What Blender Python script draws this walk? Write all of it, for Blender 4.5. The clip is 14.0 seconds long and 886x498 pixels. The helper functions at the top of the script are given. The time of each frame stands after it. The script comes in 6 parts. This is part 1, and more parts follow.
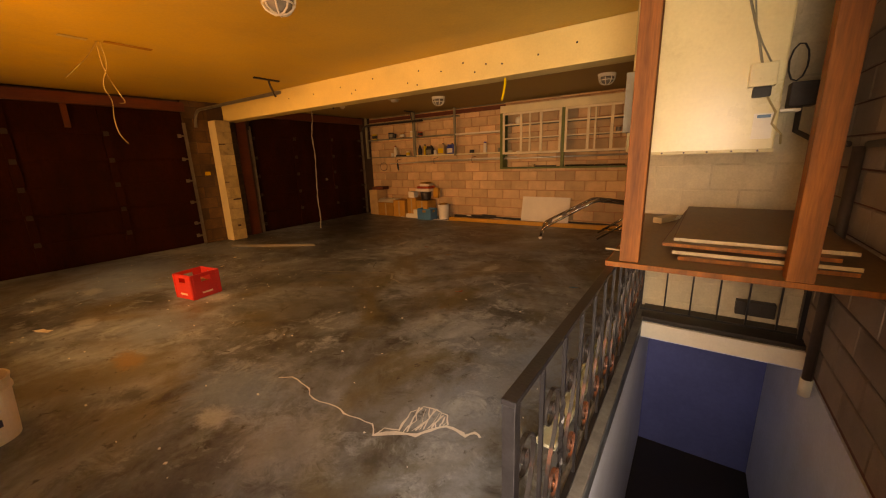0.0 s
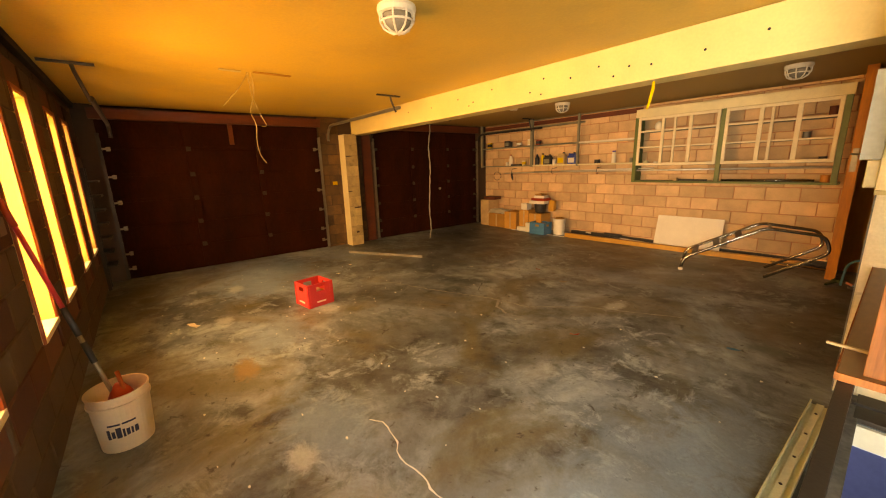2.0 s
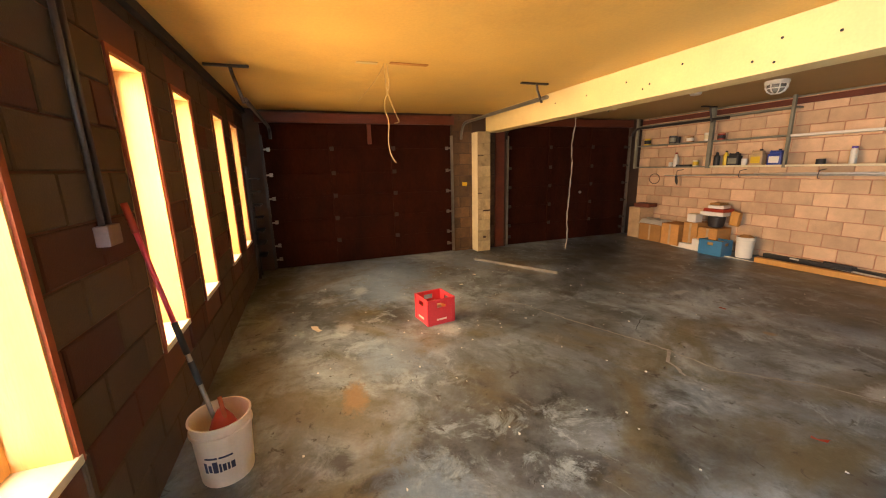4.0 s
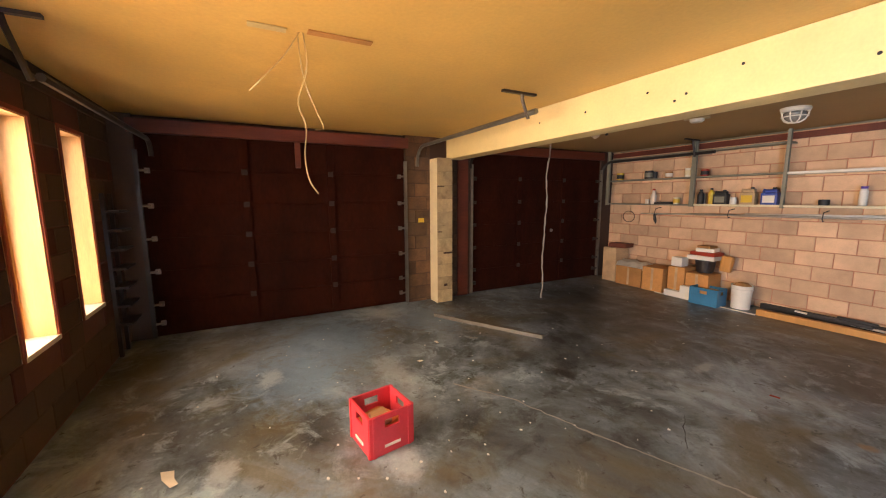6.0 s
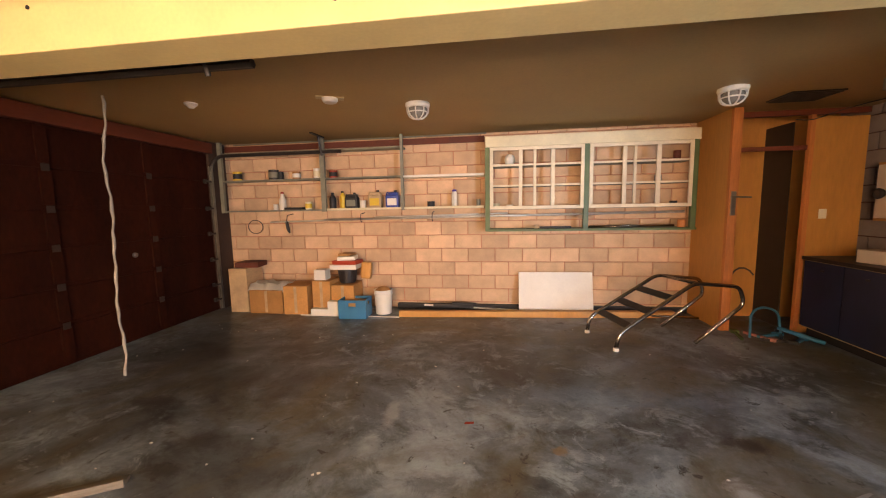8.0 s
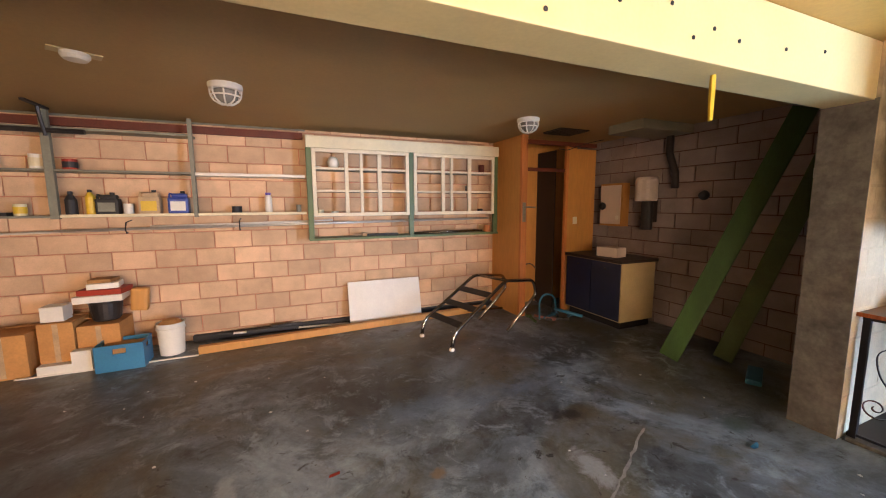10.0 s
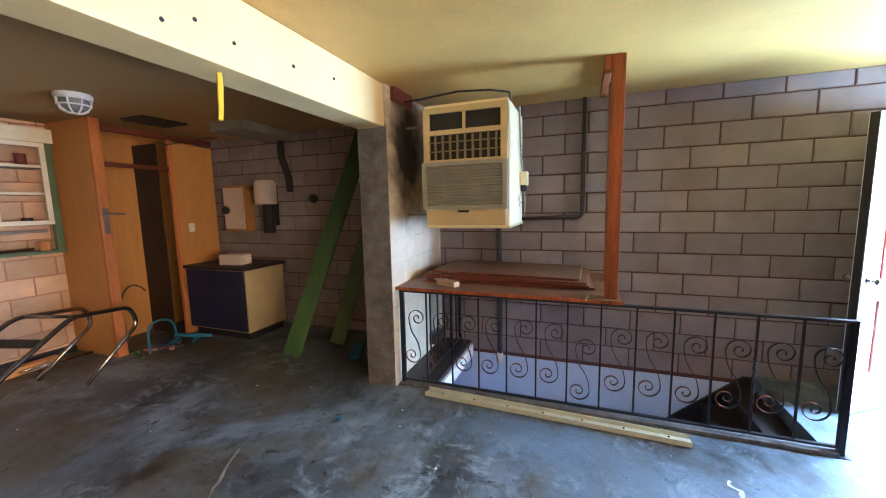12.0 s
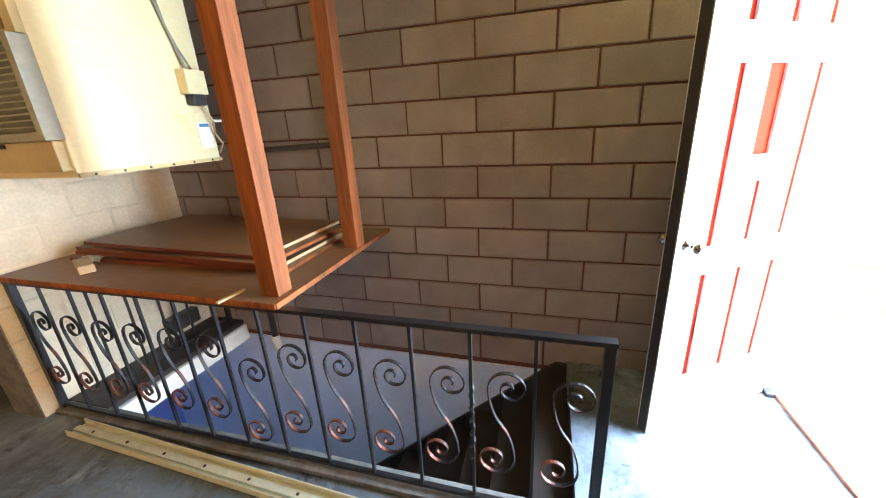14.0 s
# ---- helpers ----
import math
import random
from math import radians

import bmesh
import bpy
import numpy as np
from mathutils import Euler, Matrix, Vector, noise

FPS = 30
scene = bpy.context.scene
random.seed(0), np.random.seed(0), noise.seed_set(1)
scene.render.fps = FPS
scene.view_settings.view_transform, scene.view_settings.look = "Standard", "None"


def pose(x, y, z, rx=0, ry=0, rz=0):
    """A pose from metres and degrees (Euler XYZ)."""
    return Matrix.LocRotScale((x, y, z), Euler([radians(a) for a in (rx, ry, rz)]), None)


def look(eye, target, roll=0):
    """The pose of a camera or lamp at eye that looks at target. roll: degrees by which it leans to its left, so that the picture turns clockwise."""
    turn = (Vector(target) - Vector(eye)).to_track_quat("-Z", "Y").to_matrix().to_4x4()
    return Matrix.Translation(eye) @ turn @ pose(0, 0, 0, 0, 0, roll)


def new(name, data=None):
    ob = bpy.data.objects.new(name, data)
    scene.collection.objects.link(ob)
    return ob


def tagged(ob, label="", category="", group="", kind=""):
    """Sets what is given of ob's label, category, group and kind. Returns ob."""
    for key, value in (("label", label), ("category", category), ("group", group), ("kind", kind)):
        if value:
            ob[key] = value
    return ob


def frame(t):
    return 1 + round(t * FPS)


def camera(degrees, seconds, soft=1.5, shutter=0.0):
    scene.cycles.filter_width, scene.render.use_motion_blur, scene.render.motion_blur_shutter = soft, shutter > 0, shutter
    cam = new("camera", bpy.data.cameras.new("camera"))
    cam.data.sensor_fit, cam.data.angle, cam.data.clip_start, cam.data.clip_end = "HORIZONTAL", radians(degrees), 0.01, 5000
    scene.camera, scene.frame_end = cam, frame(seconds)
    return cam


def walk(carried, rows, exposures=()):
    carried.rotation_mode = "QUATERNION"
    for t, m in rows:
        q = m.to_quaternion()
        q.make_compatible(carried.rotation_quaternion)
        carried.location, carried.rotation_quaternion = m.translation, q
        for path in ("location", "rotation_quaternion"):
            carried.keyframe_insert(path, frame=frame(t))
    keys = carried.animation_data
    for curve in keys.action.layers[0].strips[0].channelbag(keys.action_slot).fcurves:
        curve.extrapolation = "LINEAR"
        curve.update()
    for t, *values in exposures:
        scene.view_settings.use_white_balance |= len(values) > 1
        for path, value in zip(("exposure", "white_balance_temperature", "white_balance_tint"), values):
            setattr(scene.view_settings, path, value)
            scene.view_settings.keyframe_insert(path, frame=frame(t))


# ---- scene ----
cam = camera(100.5, 14.0, soft=1.1)
PATH = [
    (0, (1.122, 0.699, 1.468), (0.025, 2.302, 0.992), -1.9),
    (0.5, (1.007, 0.943, 1.577), (-0.222, 2.45, 1.11), -2.2),
    (1, (0.943, 1.004, 1.627), (-0.416, 2.4, 1.175), -1.8),
    (1.5, (0.889, 1.006, 1.643), (-0.54, 2.333, 1.198), -1.6),
    (2, (0.825, 1.021, 1.633), (-0.7, 2.236, 1.19), -1.8),
    (2.5, (0.7, 1.033, 1.628), (-0.895, 2.154, 1.183), -1.8),
    (3, (0.522, 1.055, 1.641), (-1.146, 2.061, 1.19), -1.7),
    (3.5, (0.326, 1.181, 1.64), (-1.467, 1.947, 1.195), -1.9),
    (3.7, (0.234, 1.229, 1.646), (-1.601, 1.89, 1.203), -1.7),
    (5.8, (-1.097, 1.657, 1.716), (-2.922, 2.418, 1.435), -0.4),
    (6, (-1.27, 1.763, 1.692), (-3.029, 2.674, 1.417), -0.2),
    (6.5, (-1.635, 2.112, 1.606), (-3.138, 3.407, 1.355), -0.4),
    (7, (-2.013, 2.493, 1.572), (-3.105, 4.151, 1.329), -0.6),
    (7.5, (-2.244, 2.84, 1.532), (-2.883, 4.72, 1.297), -1.0),
    (8, (-2.384, 3.103, 1.563), (-2.663, 5.071, 1.337), -1.1),
    (8.2, (-2.428, 3.198, 1.568), (-2.606, 5.178, 1.351), -0.9),
    (10.3, (-2.764, 3.42, 1.659), (-1.829, 5.172, 1.419), -0.2),
    (10.5, (-2.739, 3.408, 1.66), (-1.688, 5.093, 1.422), -0.1),
    (11, (-2.593, 3.358, 1.635), (-1.206, 4.781, 1.41), -0.1),
    (11.5, (-2.388, 3.228, 1.632), (-0.694, 4.266, 1.404), -0.7),
    (12, (-2.112, 3.032, 1.644), (-0.253, 3.729, 1.402), -1.2),
    (12.5, (-1.698, 2.782, 1.604), (0.241, 3.194, 1.335), -1.0),
    (13, (-1.258, 2.474, 1.638), (0.699, 2.635, 1.262), -0.5),
    (13.5, (-0.845, 2.044, 1.627), (1.087, 2.244, 1.145), -1.6),
    (14, (-0.344, 1.667, 1.585), (1.471, 2.208, 0.942), -3.0),
]
EXPOSURES = [
    (0.0, -1.85, 100000, 54), (0.5, -1.5, 96000, 51), (1.0, -1.15, 88000, 46), (1.5, -0.87, 66000, 41), (2.0, -0.7, 34000, 35), (2.5, -0.6, 19000, 32), (3.0, -0.55, 12500, 32),
    (3.7, -0.55, 9000, 31), (5.8, -0.6, 6700, 29), (7.0, -0.42, 6600, 31), (8.2, -0.33, 7700, 36), (10.3, -0.36, 6400, 31), (11.5, -0.27, 5700, 27), (12.5, -0.2, 5900, 26), (14.0, -0.24, 7600, 29),
]
walk(cam, [(t, look(eye, target, roll)) for t, eye, target, roll in PATH],
     exposures=EXPOSURES)


# ---- world, sun, lights ----
world = bpy.data.worlds.new("world")
scene.world = world
world.use_nodes = True
_n = world.node_tree.nodes
_sky = _n.new("ShaderNodeTexSky")
_sky.sky_type = 'NISHITA'
_sky.sun_disc = False
_sky.sun_elevation = radians(41)
_sky.sun_rotation = radians(105)
world.node_tree.links.new(_sky.outputs[0], _n["Background"].inputs[0])
_n["Background"].inputs[1].default_value = 0.12


def lamp(name, kind, energy, color, m):
    data = bpy.data.lights.new(name, kind)
    data.energy, data.color = energy, color
    ob = new(name, data)
    ob.matrix_world = m
    return ob


sun = lamp("sun", 'SUN', 3.0, (1.0, 0.93, 0.82), look((10, -2.6, 9), (0, 0, 0)))
sun.data.angle = radians(0.5)
# daylight that fills the doorway and the tall windows
door_sky = lamp("doorway_daylight", 'AREA', 860.0, (0.40, 0.71, 1.0), look((1.44, -0.10, 1.10), (0.5, 3.3, 0.05)))
door_sky.data.shape, door_sky.data.size, door_sky.data.size_y = 'RECTANGLE', 0.86, 2.0
WINDOWS = [(-1.42, -0.98), (-2.77, -2.36), (-3.72, -3.30), (-4.98, -4.54), (-5.95, -5.50)]
for (_a, _b), _e in zip(WINDOWS, (44.0, 76.0, 66.0, 38.0, 18.0)):
    _w = lamp("window_daylight", 'AREA', _e, (1.0, 0.79, 0.49), look(((_a + _b) / 2, 0.232, 1.47), ((_a + _b) / 2 - 0.4, 8.4, 1.1)))
    _w.data.shape, _w.data.size, _w.data.size_y = 'RECTANGLE', 0.34, 1.50
    _w.data.spread = radians(128)


# ---- materials ----
def material(name, color, rough=0.6, metal=0.0, var=0.12, scale=6.0, fine=60.0, bump=0.15, second=None, mix=(0.45, 0.6), spec=0.5, per_object=0.0, stretch=(1, 1, 1), coat=0.0):
    """Base colour with large stains, fine grain and relief."""
    m = bpy.data.materials.new(name)
    m.use_nodes = True
    nt = m.node_tree
    N, L = nt.nodes, nt.links
    b = N["Principled BSDF"]
    b.inputs["Roughness"].default_value = rough
    b.inputs["Metallic"].default_value = metal
    b.inputs["Specular IOR Level"].default_value = spec
    b.inputs["Coat Weight"].default_value = coat
    tc = N.new("ShaderNodeTexCoord")
    mp = N.new("ShaderNodeMapping")
    mp.inputs["Scale"].default_value = stretch
    L.new(tc.outputs["Object"], mp.inputs[0])
    vec = mp.outputs[0]
    oi = N.new("ShaderNodeObjectInfo")
    if per_object:
        add = N.new("ShaderNodeVectorMath")
        add.operation = 'MULTIPLY_ADD'
        L.new(oi.outputs["Random"], add.inputs[0])
        add.inputs[1].default_value = (37.0, 19.0, 53.0)
        L.new(vec, add.inputs[2])
        vec = add.outputs[0]
    n1 = N.new("ShaderNodeTexNoise")
    n1.inputs["Scale"].default_value = scale
    n1.inputs["Detail"].default_value = 6
    n1.inputs["Roughness"].default_value = 0.62
    n2 = N.new("ShaderNodeTexNoise")
    n2.inputs["Scale"].default_value = fine
    n2.inputs["Detail"].default_value = 4
    L.new(vec, n1.inputs["Vector"])
    L.new(vec, n2.inputs["Vector"])
    r1 = N.new("ShaderNodeMapRange")
    r1.inputs[1].default_value, r1.inputs[2].default_value = 0.28, 0.72
    r1.inputs[3].default_value, r1.inputs[4].default_value = 1 - var * 1.6, 1 + var
    L.new(n1.outputs[0], r1.inputs[0])
    r2 = N.new("ShaderNodeMapRange")
    r2.inputs[1].default_value, r2.inputs[2].default_value = 0.25, 0.75
    r2.inputs[3].default_value, r2.inputs[4].default_value = 1 - var * 0.7, 1 + var * 0.5
    L.new(n2.outputs[0], r2.inputs[0])
    mul = N.new("ShaderNodeMath")
    mul.operation = 'MULTIPLY'
    L.new(r1.outputs[0], mul.inputs[0])
    L.new(r2.outputs[0], mul.inputs[1])
    val = mul.outputs[0]
    if per_object:
        ro = N.new("ShaderNodeMapRange")
        ro.inputs[3].default_value, ro.inputs[4].default_value = 1 - per_object, 1 + per_object
        L.new(oi.outputs["Random"], ro.inputs[0])
        m2 = N.new("ShaderNodeMath")
        m2.operation = 'MULTIPLY'
        L.new(val, m2.inputs[0])
        L.new(ro.outputs[0], m2.inputs[1])
        val = m2.outputs[0]
    col = N.new("ShaderNodeRGB")
    col.outputs[0].default_value = (*color, 1)
    base = col.outputs[0]
    if second is not None:
        mx = N.new("ShaderNodeMix")
        mx.data_type = 'RGBA'
        n3 = N.new("ShaderNodeTexNoise")
        n3.inputs["Scale"].default_value = scale * 0.6
        n3.inputs["Detail"].default_value = 8
        n3.inputs["Roughness"].default_value = 0.68
        L.new(vec, n3.inputs["Vector"])
        r3 = N.new("ShaderNodeMapRange")
        r3.inputs[1].default_value, r3.inputs[2].default_value = mix
        L.new(n3.outputs[0], r3.inputs[0])
        L.new(r3.outputs[0], mx.inputs[0])
        L.new(base, mx.inputs[6])
        mx.inputs[7].default_value = (*second, 1)
        base = mx.outputs[2]
    vm = N.new("ShaderNodeVectorMath")
    vm.operation = 'SCALE'
    L.new(base, vm.inputs[0])
    L.new(val, vm.inputs["Scale"])
    L.new(vm.outputs[0], b.inputs["Base Color"])
    rr = N.new("ShaderNodeMapRange")
    rr.inputs[3].default_value, rr.inputs[4].default_value = max(0.03, rough - 0.12), min(1.0, rough + 0.12)
    L.new(n1.outputs[0], rr.inputs[0])
    L.new(rr.outputs[0], b.inputs["Roughness"])
    if bump:
        bp = N.new("ShaderNodeBump")
        bp.inputs["Strength"].default_value = bump
        bp.inputs["Distance"].default_value = 0.004
        L.new(n2.outputs[0], bp.inputs["Height"])
        L.new(bp.outputs[0], b.inputs["Normal"])
    return m


M_BLOCK = material("concrete_block", (0.66, 0.425, 0.25), 0.9, scale=3, fine=130, bump=0.5, per_object=0.19, var=0.15)
M_BLOCK_GREY = material("bare_grey_block", (0.33, 0.265, 0.235), 0.92, scale=3, fine=130, bump=0.5, per_object=0.14, var=0.15)
# window wall: its backlit shade is put into these dark tan and rust colours
M_BLOCK_BACKLIT = material("tan_block_backlit_shade", (0.085, 0.050, 0.027), 0.9, scale=3, fine=130, bump=0.5, per_object=0.15, var=0.16)
M_BLOCK_RUST_BACKLIT = material("rust_block_backlit_shade", (0.085, 0.024, 0.012), 0.9, scale=3, fine=130, bump=0.5, per_object=0.15, var=0.16)
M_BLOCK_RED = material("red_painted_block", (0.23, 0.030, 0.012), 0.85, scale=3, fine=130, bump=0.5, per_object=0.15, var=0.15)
M_MORTAR = material("red_brown_mortar", (0.15, 0.058, 0.038), 0.95, scale=5, fine=90, bump=0.4)
M_MORTAR_N = material("pink_brown_mortar", (0.53, 0.205, 0.115), 0.95, scale=5, fine=90, bump=0.4)
M_CEIL = material("ochre_painted_plaster_ceiling", (0.62, 0.385, 0.105), 0.5, scale=1.1, fine=40, bump=0.08, var=0.09, second=(0.47, 0.27, 0.075), mix=(0.52, 0.78))
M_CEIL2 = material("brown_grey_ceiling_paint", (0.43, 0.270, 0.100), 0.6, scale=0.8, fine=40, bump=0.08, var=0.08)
M_BEAM = material("cream_painted_beam", (0.76, 0.60, 0.28), 0.5, scale=2, fine=50, bump=0.1, var=0.07)
M_DOORBROWN = material("red_brown_garage_door_paint", (0.034, 0.0068, 0.0026), 0.85, scale=2, fine=30, bump=0.15, var=0.3, spec=0.1, stretch=(1, 1, 0.4))
M_HEADER = material("rust_red_timber", (0.15, 0.030, 0.011), 0.65, scale=3, fine=60, var=0.2, stretch=(1, 0.15, 1))
M_PILLAR = material("weathered_cream_block", (0.33, 0.25, 0.14), 0.85, scale=5, fine=60, bump=0.5, var=0.2, second=(0.11, 0.075, 0.04), mix=(0.5, 0.7))
M_BLOCK_WEST = material("brown_weathered_block", (0.135, 0.072, 0.033), 0.9, scale=4, fine=90, bump=0.5, per_object=0.3, var=0.3, second=(0.07, 0.035, 0.02), mix=(0.5, 0.75))
M_MORTAR_W = material("dark_brown_mortar", (0.07, 0.038, 0.024), 0.95, scale=5, fine=90, bump=0.4)
M_PILLARBLOCK = material("cream_flaking_block", (0.50, 0.375, 0.20), 0.85, scale=6, fine=70, bump=0.6, per_object=0.15, var=0.2, second=(0.24, 0.17, 0.09), mix=(0.55, 0.75))
M_STUB = material("cream_paint_with_soot", (0.66, 0.56, 0.39), 0.8, scale=3, fine=60, bump=0.35, var=0.12, second=(0.36, 0.31, 0.24), mix=(0.5, 0.8))
M_GREYCON = material("rough_grey_concrete", (0.14, 0.132, 0.12), 0.95, scale=8, fine=40, bump=0.8, var=0.3)
# white stairwell paint with the blue of the daylight mixed into its colour
M_WHITEWALL = material("white_wall_blue_daylight", (0.66, 0.76, 0.90), 0.6, scale=1.5, fine=30, bump=0.1, var=0.08)
M_DARKTREAD = material("dark_brown_stair_wood", (0.024, 0.014, 0.010), 0.55, scale=3, fine=60, var=0.2)
M_TIMBER = material("red_cedar_timber", (0.36, 0.098, 0.028), 0.68, spec=0.25, scale=5, fine=46, var=0.36, bump=0.35, stretch=(3, 3, 0.22), per_object=0.10, second=(0.20, 0.052, 0.017), mix=(0.45, 0.75))
M_PLY = material("brown_plywood", (0.20, 0.095, 0.045), 0.45, scale=3, fine=50, var=0.22, stretch=(1, 0.25, 1), per_object=0.08)
M_PLYEDGE = material("pale_wood", (0.55, 0.36, 0.19), 0.6, scale=4, fine=60, var=0.2, stretch=(1, 0.25, 1))
M_ORANGEPLY = material("orange_varnished_plywood", (0.58, 0.265, 0.060), 0.5, scale=1.2, fine=30, var=0.14, stretch=(1, 1, 0.2))
M_ORANGEWOOD = material("orange_red_stud_timber", (0.55, 0.19, 0.05), 0.6, scale=3, fine=40, var=0.18, stretch=(2, 2, 0.2))
M_WHITEPAINT = material("white_paint", (0.78, 0.72, 0.60), 0.5, scale=3, fine=60, var=0.06, bump=0.08)
M_SASH = material("yellowed_sash_paint", (0.78, 0.66, 0.45), 0.5, scale=4, fine=60, var=0.10, bump=0.12, second=(0.55, 0.42, 0.25), mix=(0.62, 0.8))
M_CREAM = material("cream_trim_paint", (0.74, 0.64, 0.40), 0.5, scale=3, fine=60, var=0.08, bump=0.08)
M_GREEN = material("moss_green_paint", (0.085, 0.13, 0.035), 0.5, scale=4, fine=60, var=0.15)
M_LEAFGREEN = material("bright_green_painted_plank", (0.042, 0.105, 0.024), 0.55, scale=3, fine=60, var=0.2, stretch=(2, 2, 0.4))
M_GREYGREEN = material("grey_green_shelf_paint", (0.22, 0.21, 0.15), 0.55, scale=4, fine=60, var=0.15)
M_IRON = material("black_wrought_iron", (0.022, 0.020, 0.022), 0.38, metal=0.4, scale=8, fine=90, var=0.25)
# scrolls: black iron mottled with red-brown
M_SCROLL = material("red_mottled_wrought_iron", (0.024, 0.020, 0.020), 0.36, metal=0.3, scale=9, fine=90, var=0.25, second=(0.17, 0.045, 0.022), mix=(0.50, 0.62))
M_STEEL = material("galvanised_steel", (0.30, 0.285, 0.25), 0.4, metal=0.85, scale=6, fine=90, var=0.15)
M_CHROME = material("dull_chrome_tube", (0.38, 0.34, 0.29), 0.22, metal=1.0, scale=8, fine=60, var=0.2, bump=0.03)
M_DARKSTEEL = material("dark_steel", (0.06, 0.05, 0.045), 0.45, metal=0.6, scale=6, fine=60, var=0.2)
M_ACBODY = material("cream_enamel", (0.74, 0.62, 0.35), 0.30, scale=2, fine=50, var=0.07, bump=0.04, second=(0.50, 0.38, 0.20), mix=(0.66, 0.85))
M_ACTAN = material("tan_plastic", (0.52, 0.40, 0.19), 0.4, scale=3, fine=50, var=0.1)
M_GRILLE = material("grey_green_grille", (0.30, 0.29, 0.22), 0.45, scale=6, fine=50, var=0.12)
M_BLACK = material("black_void", (0.012, 0.011, 0.011), 0.7, scale=5, fine=40, var=0.2)
M_PIPE = material("dark_painted_pipe", (0.07, 0.045, 0.035), 0.5, scale=6, fine=50, var=0.2)
M_DOORWHITE = material("white_door_paint", (0.80, 0.79, 0.77), 0.4, scale=2, fine=50, var=0.05, bump=0.05)
M_REDPAINT = material("red_orange_primer", (0.38, 0.034, 0.010), 0.55, scale=4, fine=60, var=0.12)
M_DOORRED = material("red_groove_paint", (0.30, 0.012, 0.002), 0.9, scale=4, fine=60, var=0.12, spec=0.05)
M_REDPLASTIC = material("faded_red_plastic", (0.58, 0.042, 0.055), 0.42, scale=4, fine=60, var=0.1, bump=0.05)
M_BUCKET = material("milky_white_plastic", (0.70, 0.58, 0.47), 0.4, scale=3, fine=60, var=0.06, bump=0.04)
M_NAVY = material("navy_blue_paint", (0.012, 0.017, 0.050), 0.45, scale=3, fine=60, var=0.2)
M_NAVYTXT = material("navy_print", (0.015, 0.02, 0.06), 0.5, scale=3, fine=60, var=0.1, bump=0)
M_TEAL = material("teal_blue_plastic", (0.02, 0.17, 0.30), 0.42, scale=4, fine=60, var=0.12)
M_CARD = material("brown_cardboard", (0.50, 0.23, 0.065), 0.8, scale=4, fine=50, var=0.15, per_object=0.2)
M_YELLOW = material("yellow_plastic", (0.75, 0.48, 0.03), 0.45, scale=4, fine=60, var=0.08)
M_WIRE = material("cream_cable", (0.48, 0.35, 0.17), 0.5, scale=6, fine=60, var=0.1)
M_RUBBER = material("black_rubber", (0.02, 0.02, 0.02), 0.6, scale=6, fine=60, var=0.2)
M_REDWOOD = material("dark_red_window_trim", (0.32, 0.065, 0.02), 0.6, scale=4, fine=60, var=0.15)
M_REVEAL = material("honey_pine_window_reveal", (0.66, 0.39, 0.15), 0.55, scale=3, fine=50, var=0.14, stretch=(2, 2, 0.3))


# the blue paints daylight reflected off the floor into its colour
DARK, DAYLIGHT_BLUE, TAN = (0.026, 0.022, 0.018), (0.17, 0.27, 0.38), (0.25, 0.165, 0.085)
PALE, MOSS = (0.42, 0.47, 0.50), (0.05, 0.09, 0.08)
SPOTS = [(-3.72, 4.36, 0.20, 0.13, DARK, 0.85), (-4.40, 5.20, 0.32, 0.16, DARK, 0.6), (-4.30, 4.29, 0.18, 0.14, DARK, 0.6), (-0.81, 5.57, 0.16, 0.12, DARK, 0.6),
         (-1.62, 1.52, 0.10, 0.26, DARK, 0.9), (-1.85, 1.30, 0.16, 0.12, DARK, 0.8), (-2.75, 5.0, 0.2, 0.12, DARK, 0.5), (-2.46, 1.46, 0.28, 0.13, TAN, 0.9),
         (-5.9, 3.9, 0.9, 0.7, DAYLIGHT_BLUE, 0.55), (-4.9, 2.0, 0.9, 0.6, DAYLIGHT_BLUE, 0.55), (-3.0, 1.9, 0.6, 0.4, DAYLIGHT_BLUE, 0.45), (-1.3, 1.7, 0.7, 0.35, DAYLIGHT_BLUE, 0.55), (0.2, 2.9, 0.5, 0.9, DAYLIGHT_BLUE, 0.35), (-5.0, 6.6, 1.8, 1.6, DARK, 0.45), (-1.6, 6.9, 2.2, 1.2, DARK, 0.35),
         (-5.6, 2.5, 1.5, 0.9, DAYLIGHT_BLUE, 0.5), (-4.38, 4.92, 0.20, 0.10, DARK, 0.8), (-5.17, 5.66, 0.30, 0.12, DARK, 0.7), (-4.95, 1.83, 0.24, 0.15, PALE, 0.6), (-3.33, 2.55, 0.22, 0.16, PALE, 0.55),
         (-6.35, 3.50, 0.34, 0.55, PALE, 0.4), (-3.74, 1.49, 0.22, 0.12, PALE, 0.5), (-1.14, 1.50, 0.16, 0.11, PALE, 0.6), (-1.05, 5.02, 0.12, 0.26, PALE, 0.6), (-3.17, 5.68, 0.08, 0.22, PALE, 0.6),
         (0.29, 4.96, 0.20, 0.14, MOSS, 0.7), (-1.98, 5.37, 0.07, 0.06, TAN, 0.8), (-0.77, 5.56, 0.14, 0.11, DARK, 0.8), (-0.6, 1.6, 0.5, 0.3, PALE, 0.3), (-4.6, 2.9, 0.5, 0.2, PALE, 0.45), (-1.5, 6.1, 1.2, 0.25, DAYLIGHT_BLUE, 0.35), (0.4, 3.4, 0.4, 0.7, DAYLIGHT_BLUE, 0.5)]


